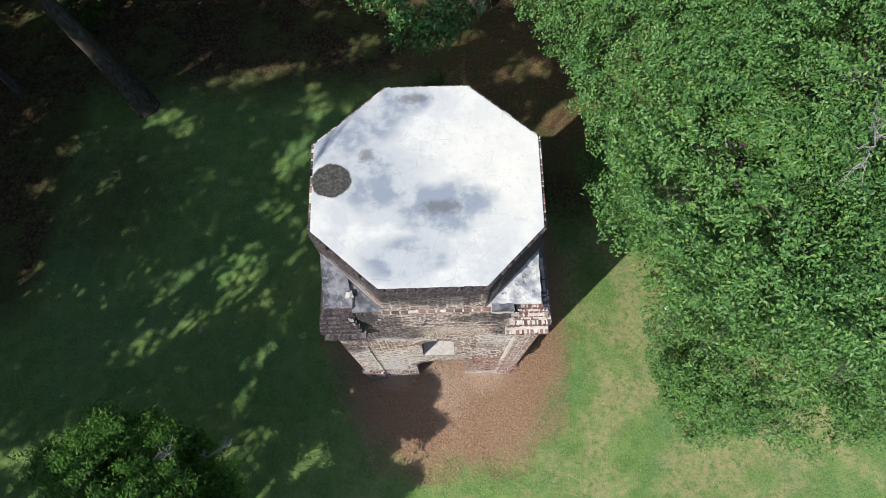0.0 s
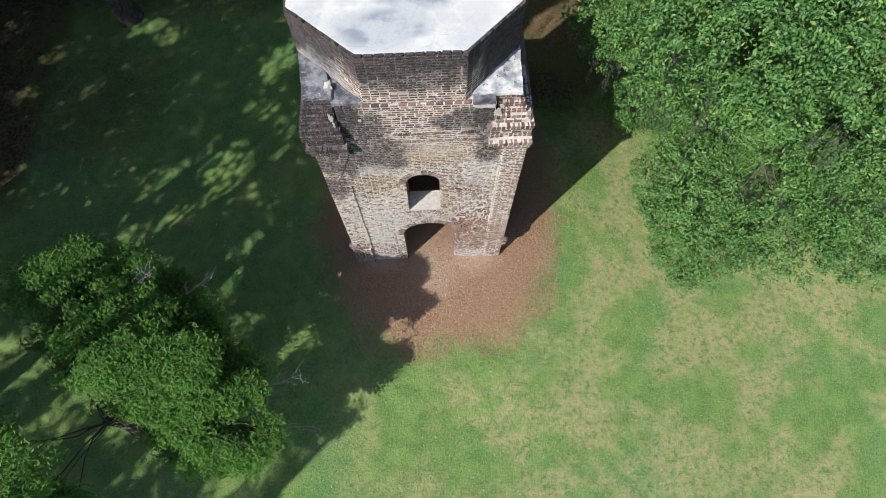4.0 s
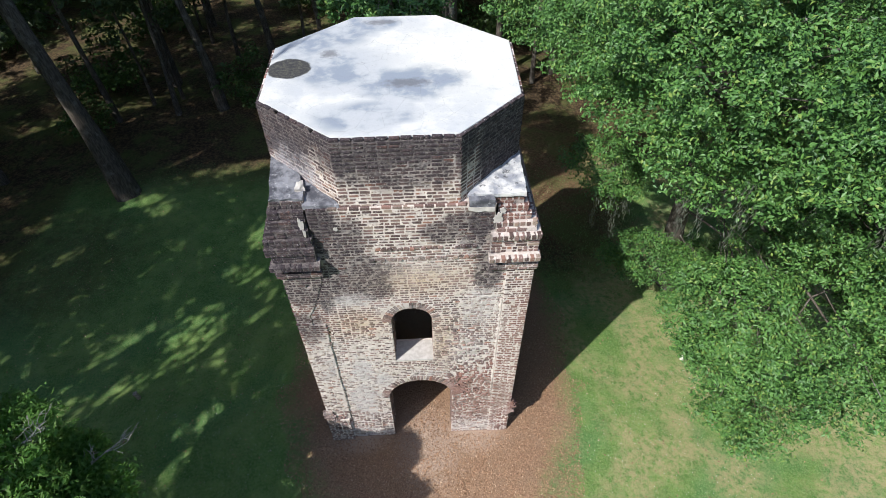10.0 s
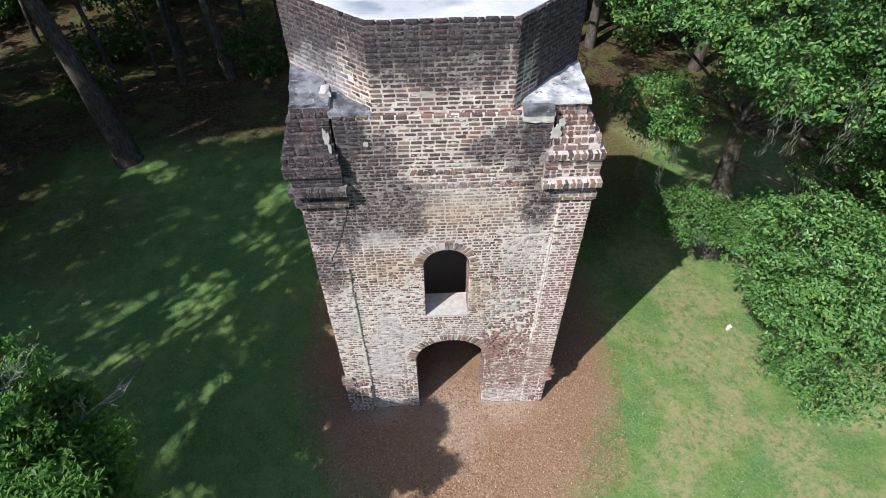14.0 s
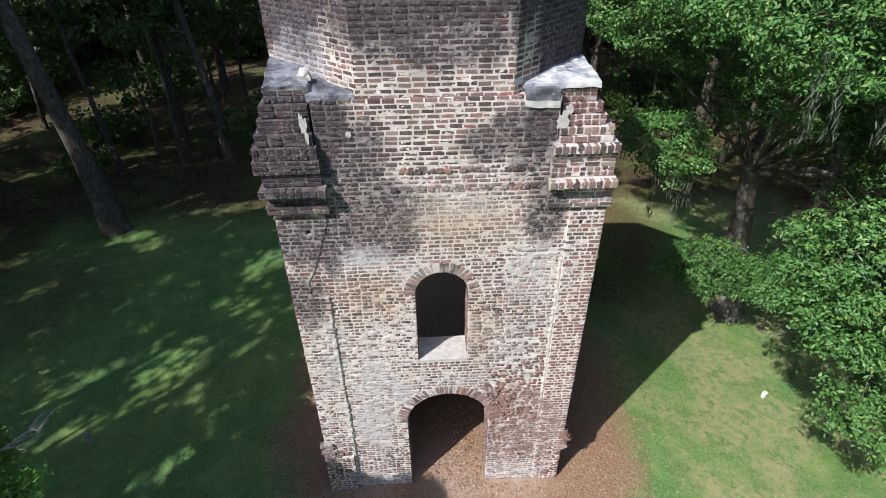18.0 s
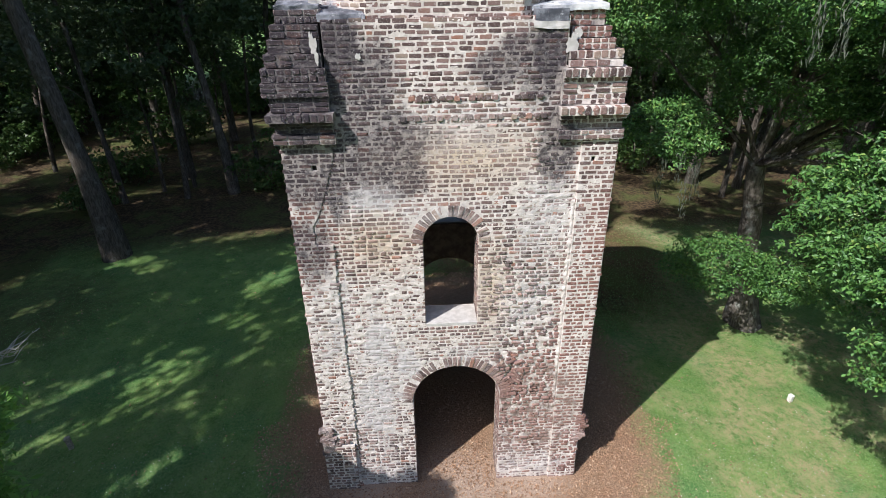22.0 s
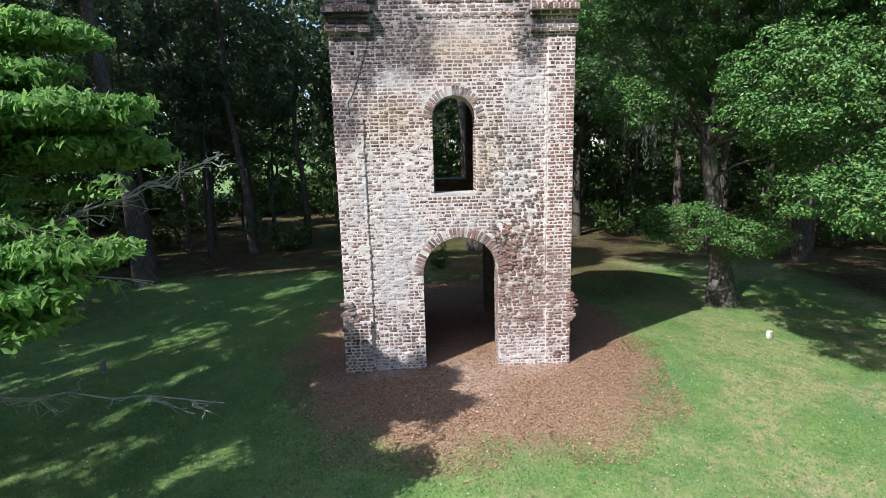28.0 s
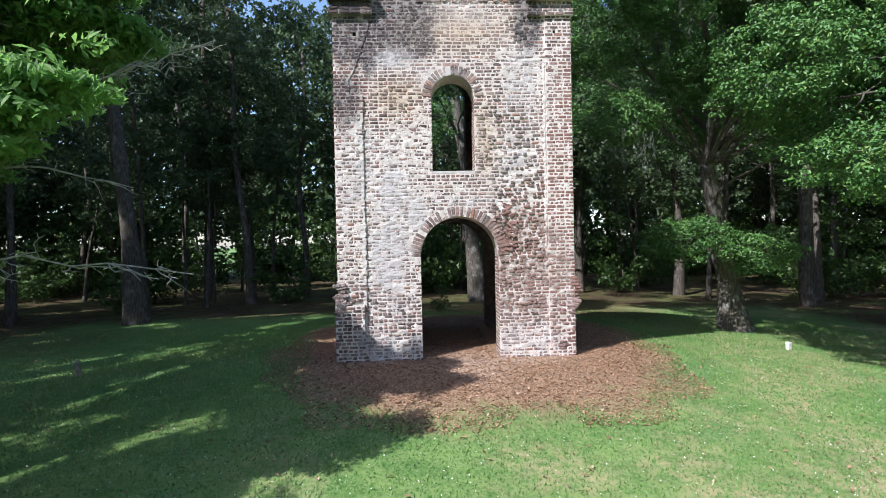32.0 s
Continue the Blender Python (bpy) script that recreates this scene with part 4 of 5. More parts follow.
# unseen trees added beside the lawn for shade, leaves left out over sun patches
SUN_PATCHES = [(-7.7, 4.3, 1.25, 1.55, 20), (-10.4, 3.8, 1.7, 0.38, 47), (-6.5, 1.0, 1.0, 0.30, 28), (-4.9, 1.6, 0.6, 0.2, 35), (-6.1, 9.7, 1.3, 0.8, 60), (-8.4, 14.4, 3.0, 0.5, 12), (-16.0, 11.0, 1.5, 0.6, 35),
        (-12.4, 12.1, 0.8, 0.4, 20), (-4.8, -2.5, 0.6, 0.2, 40), (-5.4, -3.3, 0.55, 0.18, 30), (-4.1, -1.3, 0.6, 0.2, 40), (-6.2, -3.8, 0.6, 0.22, 30), (-4.2, -3.6, 0.5, 0.18, 25), (-2.3, -3.6, 0.45, 0.25, 30), (-6.4, 7.0, 0.8, 0.3, 45),
        (-5.6, 4.8, 0.8, 0.25, 40), (-9.6, 2.3, 1.4, 0.22, 30), (-7.0, -0.4, 0.9, 0.2, 35), (-14.5, 8.6, 1.2, 0.3, 40), (-17.0, 8.7, 1.0, 0.4, 30), (-5.3, 12.6, 0.7, 1.2, 10), (-1.6, -1.8, 0.5, 0.14, 40),
        (-13.2, 13.0, 0.7, 0.5, 40), (-11.0, 15.2, 2.2, 0.55, 42), (5.2, 14.4, 1.7, 0.6, 10), (-3.2, 16.2, 1.2, 0.5, 20), (1.5, 16.3, 1.5, 0.4, 15)]
FALL_X, FALL_Y = math.cos(SUN_AZ) / math.tan(SUN_EL), math.sin(SUN_AZ) / math.tan(SUN_EL)


def ground_level(x, y):
    d = np.maximum(0.0, np.hypot(x - 0.1, y - 2.3) - 3.6)
    return -0.95 * (1 - np.exp(-d * d / (d + 1.2) / 5.0))


def open_to_sun(x, y):
    """How far a place on the lawn is wanted in the sun, 0 to 1; leaves above it are left out."""
    wob = 0.35 * np.sin(x * 5.1 + y * 2.2) * np.sin(y * 4.7 - x * 1.3) + 0.2 * np.sin(x * 11.3 - y * 7.1)
    lit = np.zeros(len(x))
    for gx, gy, a, b, deg in SUN_PATCHES:
        c, d = math.cos(radians(deg)), math.sin(radians(deg))
        u, v = (x - gx) * c + (y - gy) * d, (y - gy) * c - (x - gx) * d
        lit = np.maximum(lit, 0.88 * np.clip((1.3 + 0.6 * wob - np.hypot(u / a, v / b)) / 0.55, 0, 1))
    p, q = x * 0.74 + y * 0.67, y * 0.74 - x * 0.67
    streak = np.sin(p * 1.1 + 1.3 * np.sin(q * 0.7)) * np.sin(q * 1.9 + 1.5 * np.sin(p * 0.8)) + 0.5 * np.sin(p * 1.9 + q * 1.1) * np.sin(q * 3.4 - p * 0.6) + 0.4 * np.sin(p * 0.6 + 2) * np.sin(q * 0.5)
    lit = np.maximum(lit, 0.6 * np.clip((streak - 0.5) / 0.6, 0, 1))
    lit = np.maximum(lit, 0.95 * np.clip((-0.3 - y) / 2.0, 0, 1) * (0.6 + 0.5 * np.sin(p * 1.3 + q * 2.1) * np.sin(q * 1.7)))
    lit = np.maximum(lit, 0.5 * np.clip((y - 16.5) / 2.0, 0, 1) * (x < -8))
    lit[(((x + 3.3) / 3.9) ** 2 + ((y + 0.6) / 3.3) ** 2 < 1) & (x > -3.9 + 0.4 * np.sin(y * 2.6))] = 1.0
    lit[(y < 0.1) & (x > -2.6 + 0.3 * np.sin(y * 3.0))] = 1.0
    lit[(y >= 0.1) & (x > np.maximum(-2.9, -2.2 + 1.11 * (y - 4.7)) + 0.3 * np.sin(y * 2.0))] = 1.0
    lit[y < -4.75 - 1.5 * np.maximum(0, -3.0 - x) + 0.3 * np.sin(x * 2.3)] = 1.0
    return lit


SHADE_TREES = [(-12.0, -12.2), (-15.5, -9.0), (-17.0, -14.0), (-20.0, -10.5), (-20.5, -5.4), (-24.0, -13.0), (-25.0, -8.5), (-27.0, -4.0), (-30.0, -11.0), (-32.0, -6.5), (-22.5, -1.2), (-27.5, 1.5), (-33.5, 0.0),
               (-16.8, -5.6), (-12.5, -8.6), (-13.6, -15.0), (-29.0, 9.5), (-36.0, 7.0), (-24.5, 5.5)]


def shade_trees():
    g = np.random.default_rng(70)
    n, per = 6200, 30
    x, y = g.uniform(-25, 9.0, n), g.uniform(-9.5, 18, n)
    x[:450], y[:450] = g.uniform(-14, -2, 450), g.uniform(17, 30, 450)
    h = np.where(y < 6, g.uniform(14, 21, n), np.where(y < 17, g.uniform(18, 24, n), g.uniform(22, 28, n)))
    off = g.normal(size=(n, per, 3)) * np.array([0.42, 0.42, 0.3])
    p = (np.stack([x - FALL_X * h, y - FALL_Y * h, h - 0.8], axis=1)[:, None] + off).reshape(-1, 3)
    drop = p[:, 2] + 0.8
    drop = p[:, 2] - ground_level(p[:, 0] + FALL_X * drop, p[:, 1] + FALL_Y * drop)
    p = p[g.random(len(p)) >= open_to_sun(p[:, 0] + FALL_X * drop, p[:, 1] + FALL_Y * drop)]
    trunks = np.array(SHADE_TREES)
    own = ((p[:, None, :2] - trunks[None]) ** 2).sum(axis=2).argmin(axis=1)
    for i, (tx, ty) in enumerate(SHADE_TREES):
        if (own == i).sum() < 40:
            continue
        root = tagged(new("lawn_edge_tree"), "unseen tall airy broadleaf tree beside the lawn, crown shaped to its shade", "tree", "trees beside the lawn")
        root.location = (tx, ty, ground_z(tx, ty))
        mine = p[own == i] - np.array(root.location)
        high = float(np.percentile(mine[:, 2], 60))
        line = bend((0, 0, -0.15), (0.3, 0.2, high), 8, 0, 0.12, 70 + i)
        part("trunk", mesh_from("trunk", *tube_data(line, [0.42] + taper(0.28, 0.07, 7), 10, 0.2), TALL_BARK, True), root)
        for k in range(9):
            tip = Vector(mine[(k * 977) % len(mine)])
            part("limb", limb_mesh("limb", [(bend(line[3 + k % 5], tip, 6, 0.4, 0.4, i * 9 + k), taper(0.06, 0.012, 6))], TALL_BARK, 6), root)
        part("crown", leaves("crown", mine, g.normal(size=mine.shape) * 0.6 + np.array([-0.3, -0.3, 0.7]), 0.30, 0.20, WOOD_LEAF, 0.0, True), root)


shade_trees()

spots = []
while len(spots) < 95:
    x, y = FOREST_RNG.uniform(-42, 42), FOREST_RNG.uniform(13, 46)
    if math.hypot(x, y) < 24 or (y < 18 and abs(x) < 14) or (-16 < x < -7 and 24 < y < 40):
        continue
    spots.append((x, y))
for i, (x, y) in enumerate(spots):
    s = FOREST_RNG.uniform(0.7, 1.5) * (1.0 if y < 28 else 1.7)
    s = s if i else 1.0
    m = pose(x, y, ground_z(x, y) - 0.05, 0, 0, FOREST_RNG.uniform(0, 360)) @ Matrix.Diagonal((s, s, s, 1))
    if i == 0:
        shrub.matrix_basis = m
    else:
        copy_thing(shrub, m)


# ---- shoulders and piers ----
# bands from below upwards: foot, head, front, inner end, outer end, bricks on edge
RIGHT_BANDS = [(7.18, 7.33, -0.10, 1.68, 2.66, False), (7.33, 7.49, -0.055, 1.70, 2.63, False), (7.49, 7.57, -0.15, 1.67, 2.66, False), (7.57, 7.69, -0.26, 1.65, 2.64, True),
               (7.69, 8.07, -0.10, 1.68, 2.61, False), (8.07, 8.20, -0.17, 1.68, 2.62, True), (8.20, 8.30, -0.07, 1.76, 2.53, False), (8.30, 8.42, -0.04, 1.76, 2.53, True),
               (8.42, 8.57, 0.03, 1.86, 2.42, False), (8.57, 8.72, 0.08, 1.80, 2.36, False), (8.72, 8.95, 0.14, 1.72, 2.27, False)]
LEFT_BANDS = [(7.22, 7.37, -0.12, -1.56, -2.46, False), (7.37, 7.50, -0.07, -1.58, -2.42, False), (7.50, 7.57, -0.17, -1.56, -2.46, False), (7.57, 7.69, -0.27, -1.54, -2.48, True),
              (7.69, 7.90, -0.14, -1.60, -2.42, False), (7.90, 8.10, -0.19, -1.58, -2.50, False), (8.10, 8.28, -0.15, -1.60, -2.48, False), (8.28, 8.46, -0.09, -1.64, -2.42, False),
              (8.46, 8.64, -0.04, -1.66, -2.36, False), (8.64, 8.82, 0.02, -1.66, -2.31, False), (8.82, 9.0, 0.10, -1.64, -2.24, False)]


def brick_at(m, parent, wide, tall, k, deep=1.2):
    """One brick set by hand: its face at the pose m, of this width and height."""
    kind, w = ("long", LONG) if wide > 0.14 else ("short", SHORT)
    ob = new("brick", FORMS[kind][k % 10][2])
    ob.parent = parent
    ob.matrix_basis = m @ Matrix.Diagonal((wide / w, deep, tall / TALL, 1))


def shoulder(bands, name, label):
    core = None
    for z0, z1, y, xi, xo, edge in bands:
        a, b = min(xi, xo), max(xi, xo)
        bm = bmesh.new()
        lo, hi = (a, b - 0.012) if xo > 0 else (a + 0.012, b)
        prism(bm, [(lo, y + 0.008, z0), (hi, y + 0.008, z0), (hi, 1.3, z0), (lo, 1.3, z0)], (0, 0, z1 - z0 - 0.011))
        me = bm_mesh(name if core is None else "masonry_band", bm, MORTAR)
        if core is None:
            core = part(name, me, tower, label)
        else:
            part("masonry_band", me, core)
    g = brick_rng
    k = 0
    for z0, z1, y, xi, xo, edge in bands:
        a, b = min(xi, xo), max(xi, xo)
        rows = 1 if edge else max(1, round((z1 - z0) / COURSE))
        tall = (z1 - z0) / rows
        for r in range(rows):
            z = z0 + tall * (r + 0.5)
            pitch = 0.108 if edge or (r + k) % 3 == 2 else 0.212
            for side in range(2):
                length = (b - a) if side == 0 else 1.0
                n = max(1, round(length / pitch))
                w = length / n
                for i in range(n):
                    if not edge and g.random() < 0.015:
                        continue
                    jut = g.normal() * 0.005
                    u = w * (i + 0.5)
                    if side == 0:
                        m = Matrix.Translation((a + u, y + 0.003 + jut, z))
                    elif xo > 0:
                        m = Matrix.Translation((b + jut, y + 0.02 + u, z)) @ pose(0, 0, 0, 0, 0, 90)
                    else:
                        m = Matrix.Translation((a + jut, y + 0.02 + u, z)) @ pose(0, 0, 0, 0, 0, -90)
                    brick_at(m @ pose(0, 0, 0, g.normal() * 1.5, g.normal() * 1.2, 0), core, w - 0.026, tall - 0.022, k, 1.3)
                    k += 1
    return core


shoulder_right = shoulder(RIGHT_BANDS, "right_shoulder", "stepped brick shoulder with rows of bricks on edge and fresh red patches")
shoulder_left = shoulder(LEFT_BANDS, "left_shoulder", "blackened stepped brick shoulder with white mortar blotches")
upper_front = block("upper_front", -1.62, 1.74, FRONT, 1.0, SHOULDER, 8.86, MORTAR, tower)


def rubble(name, pts, z0, material, parent, label, cuts=3, rough=0.02):
    """A slab of uneven cement: its outline (x, y and height of the top) over a flat foot."""
    bm = bmesh.new()
    low = [bm.verts.new((x, y, z0)) for x, y, z in pts]
    top = [bm.verts.new(p) for p in pts]
    n = len(pts)
    bm.faces.new(low), bm.faces.new(list(reversed(top)))
    for i in range(n):
        bm.faces.new((low[i], top[i], top[(i + 1) % n], low[(i + 1) % n]))
    bmesh.ops.triangulate(bm, faces=bm.faces[:])
    bmesh.ops.subdivide_edges(bm, edges=bm.edges[:], cuts=cuts, use_grid_fill=True)
    for v in bm.verts:
        v.co += noise.noise_vector(v.co * 6.0) * rough + noise.noise_vector(v.co * 17.0) * rough * 0.5
    return part(name, bm_mesh(name, bm, material), parent, label)


rubble("right_cap", [(1.24, 0.12, 8.98), (2.28, 0.10, 9.0), (2.32, 1.30, 9.05), (1.6, 0.72, 9.05)], 8.92, CAP, tower, "whitish cement cap on the shoulder", 7, 0.022)
rubble("left_cap", [(-1.02, 0.03, 8.92), (-1.66, 0.04, 8.93), (-1.72, 0.68, 9.03), (-1.08, 0.12, 8.95)], 8.84, CAP_DARK, tower, "dark grey weathered cement slope on the shoulder", 7, 0.02)
rubble("left_cap", [(-1.63, 0.10, 9.04), (-2.22, 0.12, 9.05), (-2.36, 1.30, 9.13), (-1.74, 0.70, 9.11)], 8.97, CAP_DARK, tower, "dark grey weathered cement slope on the shoulder", 7, 0.03)
rubble("cap_stone", [(1.26, -0.02, 8.95), (1.71, -0.02, 8.95), (1.71, 0.5, 8.94), (1.26, 0.5, 8.94)], 8.80, CAP_DARK, tower, "dark stone block under the cap", 3, 0.008)
rubble("mortar_bed", [(1.25, -0.025, 8.80), (1.72, -0.03, 8.80), (1.72, 0.5, 8.80), (1.25, 0.5, 8.80)], 8.70, SILL, tower, "pale mortar bed", 4, 0.025)


def splat(x, z, y, w, h, seed):
    """A smear of white mortar on a face."""
    bm = bmesh.new()
    pts = []
    for k in range(26):
        a = 2 * math.pi * k / 26
        r = 1 + 0.6 * noise.noise(Vector((math.cos(a) * 2.6 + seed, math.sin(a) * 2.6, seed * 2.3)))
        pts.append((x + w / 2 * r * math.cos(a), y, z + h / 2 * r * math.sin(a)))
    prism(bm, pts, (0, -0.02, 0))
    part("mortar_splash", bm_mesh("mortar_splash", bm, SILL), tower, "white mortar splash")


splat(1.80, 8.50, 0.01, 0.15, 0.26, 1)
splat(1.88, 8.64, 0.06, 0.10, 0.14, 6)
splat(-1.74, 8.56, -0.04, 0.09, 0.30, 2)
splat(-1.70, 8.40, -0.09, 0.06, 0.16, 3)
splat(-1.15, 8.40, -0.004, 0.07, 0.09, 4)
rubble("mortar_lump", [(-1.64, 0.30, 9.13), (-1.76, 0.30, 9.12), (-1.78, 0.42, 9.2), (-1.66, 0.40, 9.2)], 9.05, SILL, tower, "white mortar lump", 3, 0.05)


HOLE_L, HOLE_R = (-1.94, 6.83, 0.045), (2.26, 6.86, 0.04)
PROUD_L, PROUD_R = 0.028, 0.030


def pier_edge(z):
    """The worn inner edge of the left pier: straight below, cut away slantwise above."""
    x = -1.80 if z < 5.55 else -2.08 if z < 5.9 else min(-1.64, -2.08 + 0.44 * ((z - 5.9) / 1.1) ** 0.8)
    return x + 0.022 * noise.noise(Vector((0.3, 1.4 * z, 5.0))) + 0.012 * noise.noise(Vector((4.0, 9.0 * z, 2.0)))


def patch(u, z, u0, z0, a, b):
    """1 inside a soft ellipse, 0 outside it."""
    d = math.hypot((u - u0) / a, (z - z0) / b) + 0.35 * noise.noise(Vector((u * 2.6, z * 2.6, u0)))
    return max(0.0, min(1.0, (1.15 - d) / 0.4))


def limed(u, z):
    """Where lime has run over the bricks."""
    return max(patch(u, z, -1.25, 2.9, 0.65, 1.9), 0.85 * patch(u, z, -2.1, 3.3, 0.45, 1.9), 0.75 * patch(u, z, 1.5, 6.1, 0.7, 0.55), 0.8 * patch(u, z, -0.7, 4.6, 0.6, 0.9),
               0.55 * patch(u, z, -1.2, 0.7, 1.2, 0.7), 0.5 * patch(u, z, 1.7, 0.35, 0.9, 0.4), 0.95 * patch(u, z, -1.28, 6.33, 0.32, 0.14), 0.6 * patch(u, z, -0.6, 3.2, 0.4, 0.7),
               0.5 * patch(u, z, 1.45, 7.0, 0.25, 0.5), 0.45 * patch(u, z, 1.3, 8.1, 0.4, 0.5), 0.4 * patch(u, z, -0.4, 7.3, 0.7, 0.6))


def eroded(u, z):
    """Where bricks and joints have weathered away unevenly."""
    return max(patch(u, z, 1.45, 2.9, 0.62, 2.3), 0.85 * patch(u, z, 0.95, 4.6, 0.32, 0.8), 0.7 * patch(u, z, -1.9, 1.2, 0.5, 0.5), 0.6 * patch(u, z, -1.3, 0.9, 0.6, 0.5),
               0.8 * patch(u, z, 1.5, 7.0, 0.22, 0.45), 0.9 * patch(u, z, 2.4, 0.75, 0.3, 0.5), 0.55 * patch(u, z, -1.1, 5.5, 0.5, 0.4))


def relief(u, z):
    """How far the mortar's face stands out from the plane of the wall."""
    v = Vector((u, z, 0.0))
    fine = noise.noise(v * 24.0)
    mid = noise.noise(v * 8.0 + Vector((7, 0, 0)))
    e = eroded(u, z)
    w = limed(u, z) * (1 - 0.7 * e)
    long = noise.noise(Vector((u * 5.0, z * 17.0, 2.0)))
    d = 0.0022 + 0.0034 * mid + 0.0034 * fine + 0.0022 * long
    d += w * (0.0022 + 0.0085 * long + 0.006 * mid + 0.003 * fine)
    d += e * (-0.011 + 0.012 * noise.noise(v * 5.0 + Vector((0, 3, 0))) + 0.010 * long)
    if abs(u - 2.03) < 0.026 + 0.02 * mid and 1.9 < z < 6.2:
        d += 0.020 + 0.012 * fine
    if hacked(u, z):
        d -= 0.035
    if u < -1.6 and z > 5.6 and u < pier_edge(z) + 0.02:
        d -= PROUD_L - 0.008
    return max(d, -0.045)


def hacked(u, z):
    """Where the facing has been lost beside the doorway's arch."""
    return min(math.hypot((u - 1.18) / 0.10, (z - 2.62) / 0.26), math.hypot((u - 1.36) / 0.06, (z - 2.3) / 0.2), math.hypot((u - 2.35) / 0.09, (z - 0.22) / 0.07)) < 1 + 0.5 * noise.noise(Vector((u * 7, z * 7, 0)))


def skin(name, u0, u1, z0, z1, y0, keep, holes, parent, label, step=0.019, place=None):
    """The uneven mortar face of a wall: a fine sheet with its edges turned back into the wall."""
    nu, nz = round((u1 - u0) / step), round((z1 - z0) / step)
    verts, inside = [], []
    for j in range(nz + 1):
        z = z0 + (z1 - z0) * j / nz
        for i in range(nu + 1):
            u, v, within = u0 + (u1 - u0) * i / nu, z, not keep(u0 + (u1 - u0) * i / nu, z)
            for o in holes:
                c, r = (o["x0"] + o["x1"]) / 2, (o["x1"] - o["x0"]) / 2
                if o["z0"] < z <= o["spring"] and abs(u - c) < r:
                    within = True
                    if z - o["z0"] < min(step, r - abs(u - c)):
                        v = o["z0"]
                    else:
                        u = c + math.copysign(r, u - c)
                elif z > o["spring"] and math.hypot(u - c, z - o["spring"]) < r:
                    within = True
                    k = r / max(0.01, math.hypot(u - c, z - o["spring"]))
                    u, v = c + (u - c) * k, o["spring"] + (z - o["spring"]) * k
            d = relief(u, z)
            verts.append((u, y0 - d, v))
            inside.append(within)
    faces = []
    for j in range(nz):
        for i in range(nu):
            q = (j * (nu + 1) + i, j * (nu + 1) + i + 1, (j + 1) * (nu + 1) + i + 1, (j + 1) * (nu + 1) + i)
            if not (inside[q[0]] and inside[q[1]] and inside[q[2]] and inside[q[3]]):
                faces.append(q)
    count = {}
    for q in faces:
        for k in range(4):
            e = (q[k], q[(k + 1) % 4])
            count[e] = 1
    rim = [e for e in count if (e[1], e[0]) not in count]
    back = {}
    for e in rim:
        for k in e:
            if k not in back:
                back[k] = len(verts)
                verts.append((verts[k][0], y0 + 0.045, verts[k][2]))
    faces += [(a, back[a], back[b], b) for a, b in rim]
    used = sorted({k for q in faces for k in q})
    at = {k: i for i, k in enumerate(used)}
    me = big_mesh(name, np.array([verts[k] for k in used]), np.array([[at[k] for k in q] for q in faces]), MORTAR)
    me.polygons.foreach_set("use_smooth", [True] * len(me.polygons))
    if place is not None:
        me.transform(place)
    return part(name, me, parent, label)


def clear_of(hole):
    return lambda u, z: abs(u - hole[0]) > hole[2] or abs(z - hole[1]) > hole[2]


left_pier = skin("left_pier", XL + 0.008, -1.60, -0.3, 7.25, FRONT - PROUD_L, lambda u, z: u < pier_edge(z) and clear_of(HOLE_L)(u, z), [], tower, "brick pier with a worn rounded edge")
right_pier = skin("right_pier", 2.06, XR - 0.008, -0.3, 7.2, FRONT - PROUD_R, clear_of(HOLE_R), [], tower, "reddish brick pier edged with white mortar")
front_face = skin("front_face", -2.2, 2.08, -0.2, SHOULDER + 0.02, FRONT, lambda u, z: clear_of(HOLE_L)(u, z), [DOOR, WINDOW], front_wall, "lime mortar face worn in places")

# a near-black plate behind each hole stands for the shade in its depth
HOLLOW = plain_material("hollow_shade", (0.01, 0.009, 0.008), (0.02, 0.018, 0.015))
for x, z, h in (HOLE_L, HOLE_R):
    block("putlog_hole_shade", x - h - 0.02, x + h + 0.02, FRONT + 0.035, FRONT + 0.045, z - h - 0.02, z + h + 0.02, HOLLOW, tower, "near-black plate for the shade in a small square hole")

sill_bm = bmesh.new()
prism(sill_bm, [(WINDOW["x0"], -0.005, 3.9), (WINDOW["x1"], -0.005, 3.9), (WINDOW["x1"], 0.55, 3.9), (WINDOW["x0"], 0.55, 3.9)], (0, 0, 0.06))
part("window_sill", bm_mesh("window_sill", sill_bm, SILL, 0.008), tower, "smooth pale plaster sill")
block("back_sill", -0.6, 0.72, BACK - 0.58, BACK - 0.02, 3.98, 4.03, SILL, tower, "pale plaster sill")


# ---- brick faces of the tower ----
def front_keep(u, z):
    if in_opening(u, z, DOOR, 0.24) or in_opening(u, z, WINDOW, 0.22) or z < 7.25 and u < pier_edge(z) - 0.01 or u > 2.06 and z < 7.2:
        return False
    if hacked(u, z) and brick_rng.random() < 0.7:
        return False
    return z < 7.2 or -1.57 < u < 1.68


def not_hole(hole):
    return lambda u, z: abs(u - hole[0]) > hole[2] + 0.03 or abs(z - hole[1]) > hole[2] + 0.01


def never(u, z):
    return False


lay(courses(-2.02, 2.05, -0.03, SHOULDER, front_keep, lambda u, z: max(0.12, eroded(u, z)), [(-1, DOOR["spring"], DOOR["x0"], DOOR["x1"]), (WINDOW["z0"] - 0.02, WINDOW["spring"], WINDOW["x0"], WINDOW["x1"])]), (0, FRONT, 0), (1, 0, 0), front_wall, lambda u, z: -1.3 < u < 1.5 and 5.75 < z < 7.25)
left_bricks = courses(XL, -1.62, -0.03, 7.22, lambda u, z: u < pier_edge(z) - 0.02 and not_hole(HOLE_L)(u, z), lambda u, z: max(0.12, eroded(u, z)))
